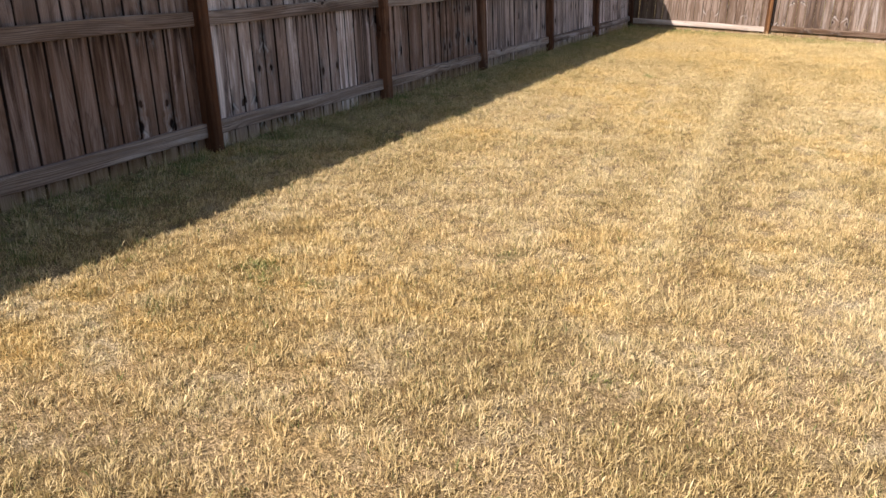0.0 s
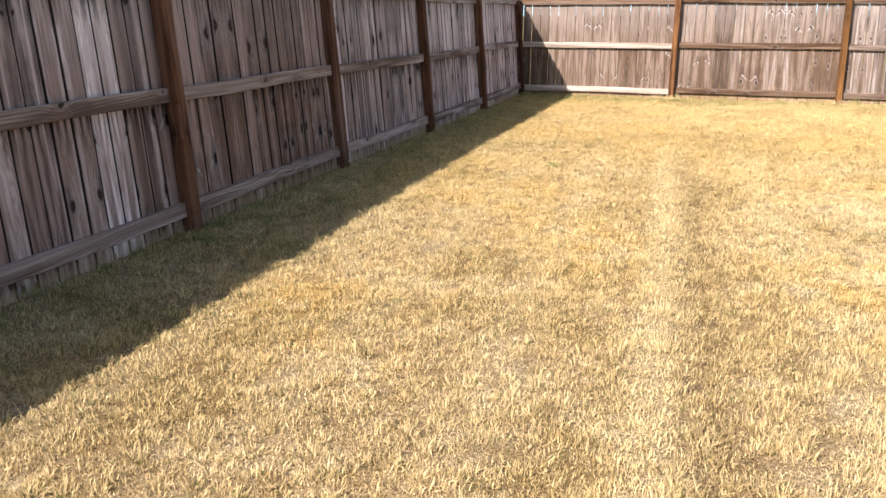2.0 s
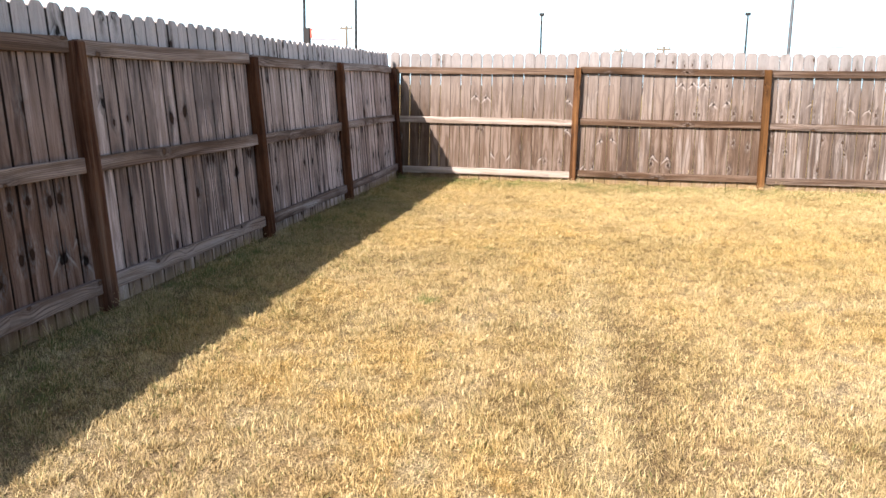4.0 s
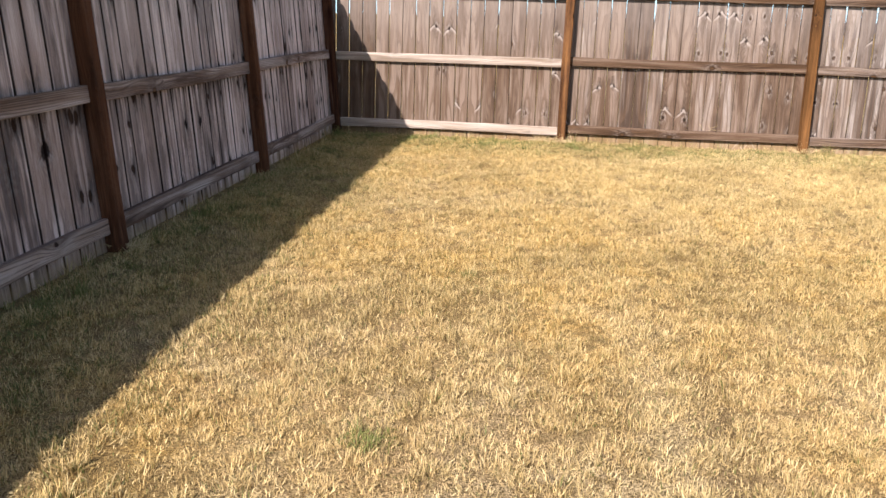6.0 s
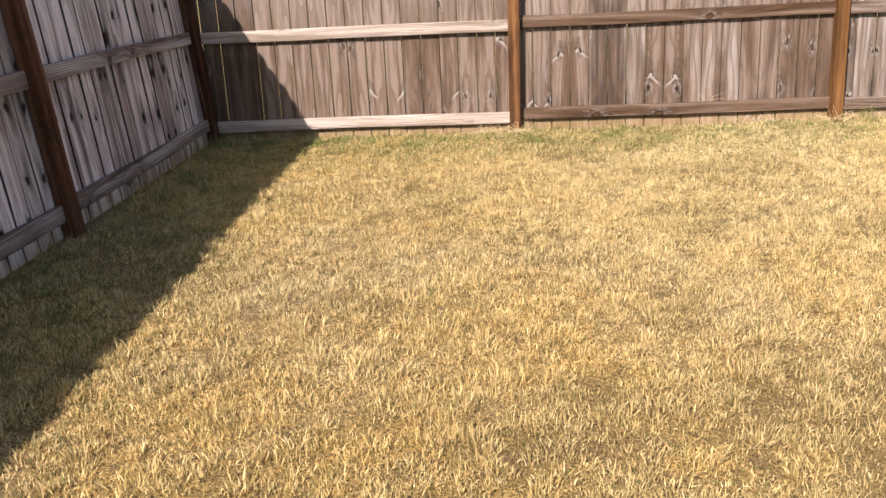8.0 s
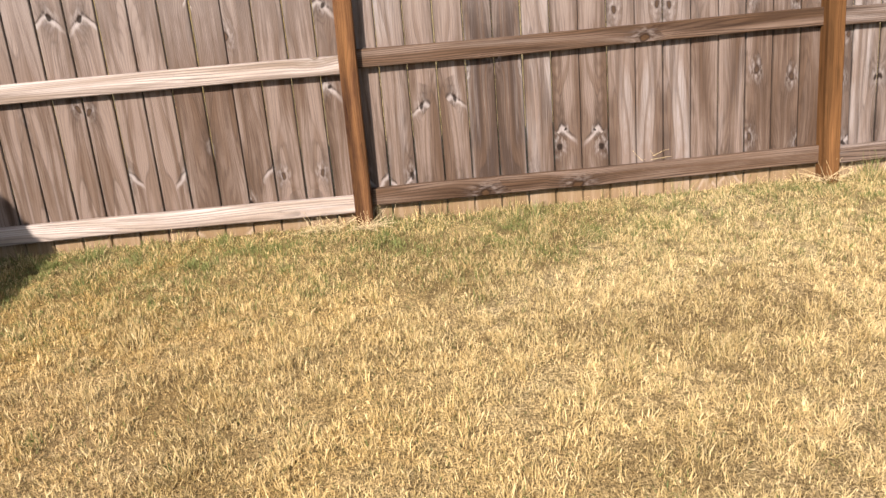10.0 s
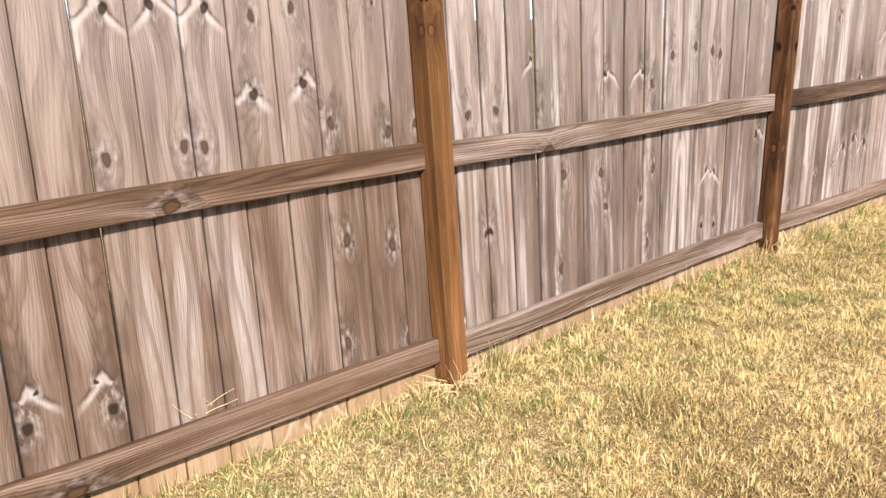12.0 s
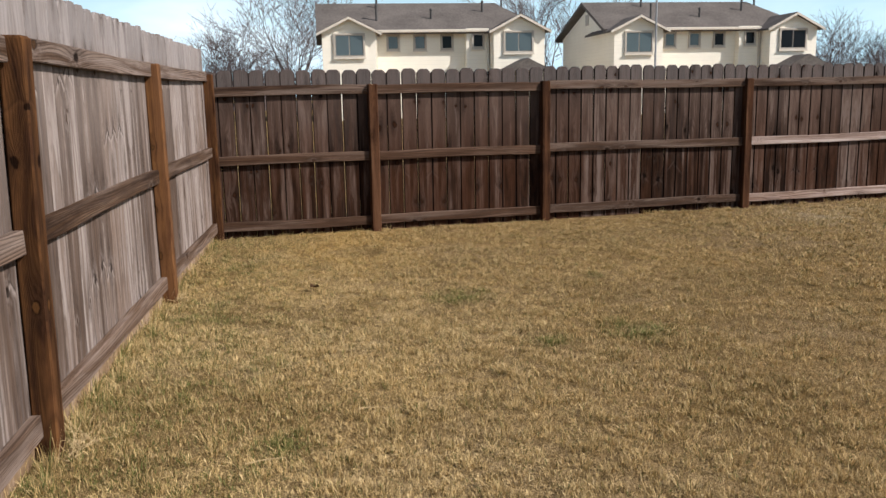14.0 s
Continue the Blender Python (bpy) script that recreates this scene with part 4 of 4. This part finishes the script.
lamp_pole(-2.45, 60, 6.85, 0.10, steel_dark, True, "slim dark parking-lot lamp post with a flat head")
lamp_pole(13.65, 60, 6.9, 0.10, steel_dark, True, "slim dark parking-lot lamp post with a flat head")
lamp_pole(-18.2, 60, 13.0, 0.13, steel_dark, True, "tall dark lamp post behind the fence")
lamp_pole(-22.8, 60, 13.0, 0.14, steel_dark, True, "tall dark lamp post behind the fence")
lamp_pole(16.9, 60, 14.0, 0.14, pole_dim, True, "tall grey lamp post with wires")
lamp_pole(40.0, -15.62, 8.0, 0.05, pole_grey, True, "thin grey pole before the houses")


def utility_pole(x, y, h):
    root = thing("utility_pole", "wooden utility pole with a short crossarm", "utility pole", "utility poles", at=pose(x, y, 0))
    part("pole", rod(bmesh.new(), 0, 0, 0, h, 0.14, 0.10), pole_wood, root)
    arm = box(bmesh.new(), -0.55, 0.55, -0.06, 0.06, h - 0.28, h - 0.14)
    part("crossarm", arm, pole_wood, root)
    for dx in (-0.45, 0.0, 0.45):
        part("insulator", rod(bmesh.new(), dx, 0, h - 0.14, h + 0.02, 0.04, 0.03, 6), steel_dark, root)
    return root


utility_pole(7.4, 60, 4.45)
utility_pole(4.05, 62, 4.35)
utility_pole(-19.65, 62, 6.1)


def pylon_sign():
    root = thing("pylon_sign", "roadside sign with a dark end box and white tube frame", "sign", at=pose(-22.3, 59, 0))
    part("support", rod(bmesh.new(), 0, 0, 0, 5.4, 0.08, 0.08), steel_dark, root)
    part("end_box", block(-0.22, 0.36, -0.2, 0.2, 4.2, 5.75, 0.03), sign_dark, root)
    part("panel", block(0.37, 0.52, -0.1, 0.1, 4.9, 5.7), sign_red, root, "faded red panel")
    part("face", block(0.53, 2.9, -0.08, 0.08, 5.2, 5.55), white_paint, root, "white sign face")
    for z in (4.75, 5.6):
        part("tube", block(0.53, 3.1, -0.16, -0.09, z, z + 0.09), sign_frame, root)
    return root


pylon_sign()


def wire(name, a, b, sag):
    cu = bpy.data.curves.new(name, "CURVE")
    cu.dimensions, cu.bevel_depth, cu.bevel_resolution = "3D", 0.018, 1
    sp = cu.splines.new("POLY")
    sp.points.add(16)
    for i, p in enumerate(sp.points):
        s = i / 16
        q = Vector(a).lerp(Vector(b), s)
        p.co = (q.x, q.y, q.z - sag * 4 * s * (1 - s), 1)
    cu.materials.append(steel_dark)
    return tagged(new(name, cu), "thin dark overhead wire", "wire")


wire("overhead_wire", (16.95, 60, 4.6), (60, 60, 4.4), 0.3)


# ---------------------------------------------------------------- loose straw and litter
straw_mat = plain("bleached_straw", (0.52, 0.40, 0.225), 0.8, 0, 0.2, 30.0, 0.2)
leaf_mat = plain("dead_brown_leaf", (0.13, 0.07, 0.035), 0.85, 0, 0.3, 40.0, 0.2)


def stalk(vv, ff, p, d, length, r, rnd):
    for _ in range(3):
        d = (d + Vector((rnd.gauss(0, 0.12), rnd.gauss(0, 0.12), rnd.gauss(-0.02, 0.08)))).normalized()
        q = p + d * (length / 3)
        tube(vv, ff, p, q, r, r * 0.8, 4)
        p, r = q, r * 0.8


def straw_tuft(x, y, z, n, seed, reach=0.1, up=0.5):
    """A wisp of loose dry straw, caught on a rail or blown against a post."""
    rnd = random.Random(seed)
    vv, ff = [], []
    for _ in range(n):
        p = Vector((rnd.gauss(0, reach * 0.45), rnd.gauss(0, reach * 0.2), rnd.uniform(0.002, 0.02)))
        d = Vector((rnd.gauss(0, 1), rnd.gauss(0, 0.7), abs(rnd.gauss(0, up)))).normalized()
        stalk(vv, ff, p, d, rnd.uniform(0.5, 1.2) * reach, 0.0014, rnd)
    me = bpy.data.meshes.new("straw")
    me.from_pydata([tuple(v) for v in vv], [], ff)
    me.materials.append(straw_mat)
    ob = new("straw_tuft", me)
    ob.location = (x, y, z)
    return tagged(ob, "wisp of loose dry straw lying by the fence", "straw", "loose straw", "stuff")


straw_tuft(2.40, -0.07, 0.015, 60, 1, 0.13)
straw_tuft(4.84, -0.06, 0.015, 55, 2, 0.12)
straw_tuft(2.18, -0.05, 0.015, 40, 3, 0.14)
straw_tuft(7.28, -0.07, 0.015, 45, 4, 0.12)
straw_tuft(9.72, -0.06, 0.015, 30, 5, 0.10)
straw_tuft(0.05, -7.28, 0.015, 40, 6, 0.12)
straw_tuft(0.05, -4.84, 0.015, 40, 7, 0.12)
straw_tuft(3.86, 0.055, 0.190, 9, 8, 0.10, 0.7)


def long_straw(x, y, turn, length, seed):
    rnd = random.Random(seed)
    vv, ff = [], []
    stalk(vv, ff, Vector((0, 0, 0.04)), Vector((1, 0, 0)), length, 0.0026, rnd)
    me = bpy.data.meshes.new("straw")
    me.from_pydata([tuple(v) for v in vv], [], ff)
    me.materials.append(straw_mat)
    ob = new("straw_stalk", me)
    ob.matrix_basis = pose(x, y, 0, 0, 0, turn)
    return tagged(ob, "single pale straw stalk lying on the grass", "straw", "loose straw")


long_straw(6.98, -0.72, -75, 0.15, 1)
long_straw(7.45, -1.15, -80, 0.13, 2)
long_straw(6.35, -1.25, -55, 0.16, 3)
long_straw(8.2, -3.1, 20, 0.14, 4)


def dead_leaf(x, y, turn):
    bm = bmesh.new()
    top_v = [bm.verts.new((math.cos(a) * 0.045, math.sin(a) * 0.026, 0.045 + 0.012 * math.cos(2 * a))) for a in [k * math.pi / 5 for k in range(10)]]
    bm.faces.new(top_v)
    bmesh.ops.solidify(bm, geom=bm.faces[:], thickness=0.002)
    ob = new("leaf", mesh_of("leaf", bm, leaf_mat))
    ob.matrix_basis = pose(x, y, 0, 6, 4, turn)
    return tagged(ob, "curled dead brown leaf on the lawn", "leaf")


dead_leaf(9.82, -0.95, 30)
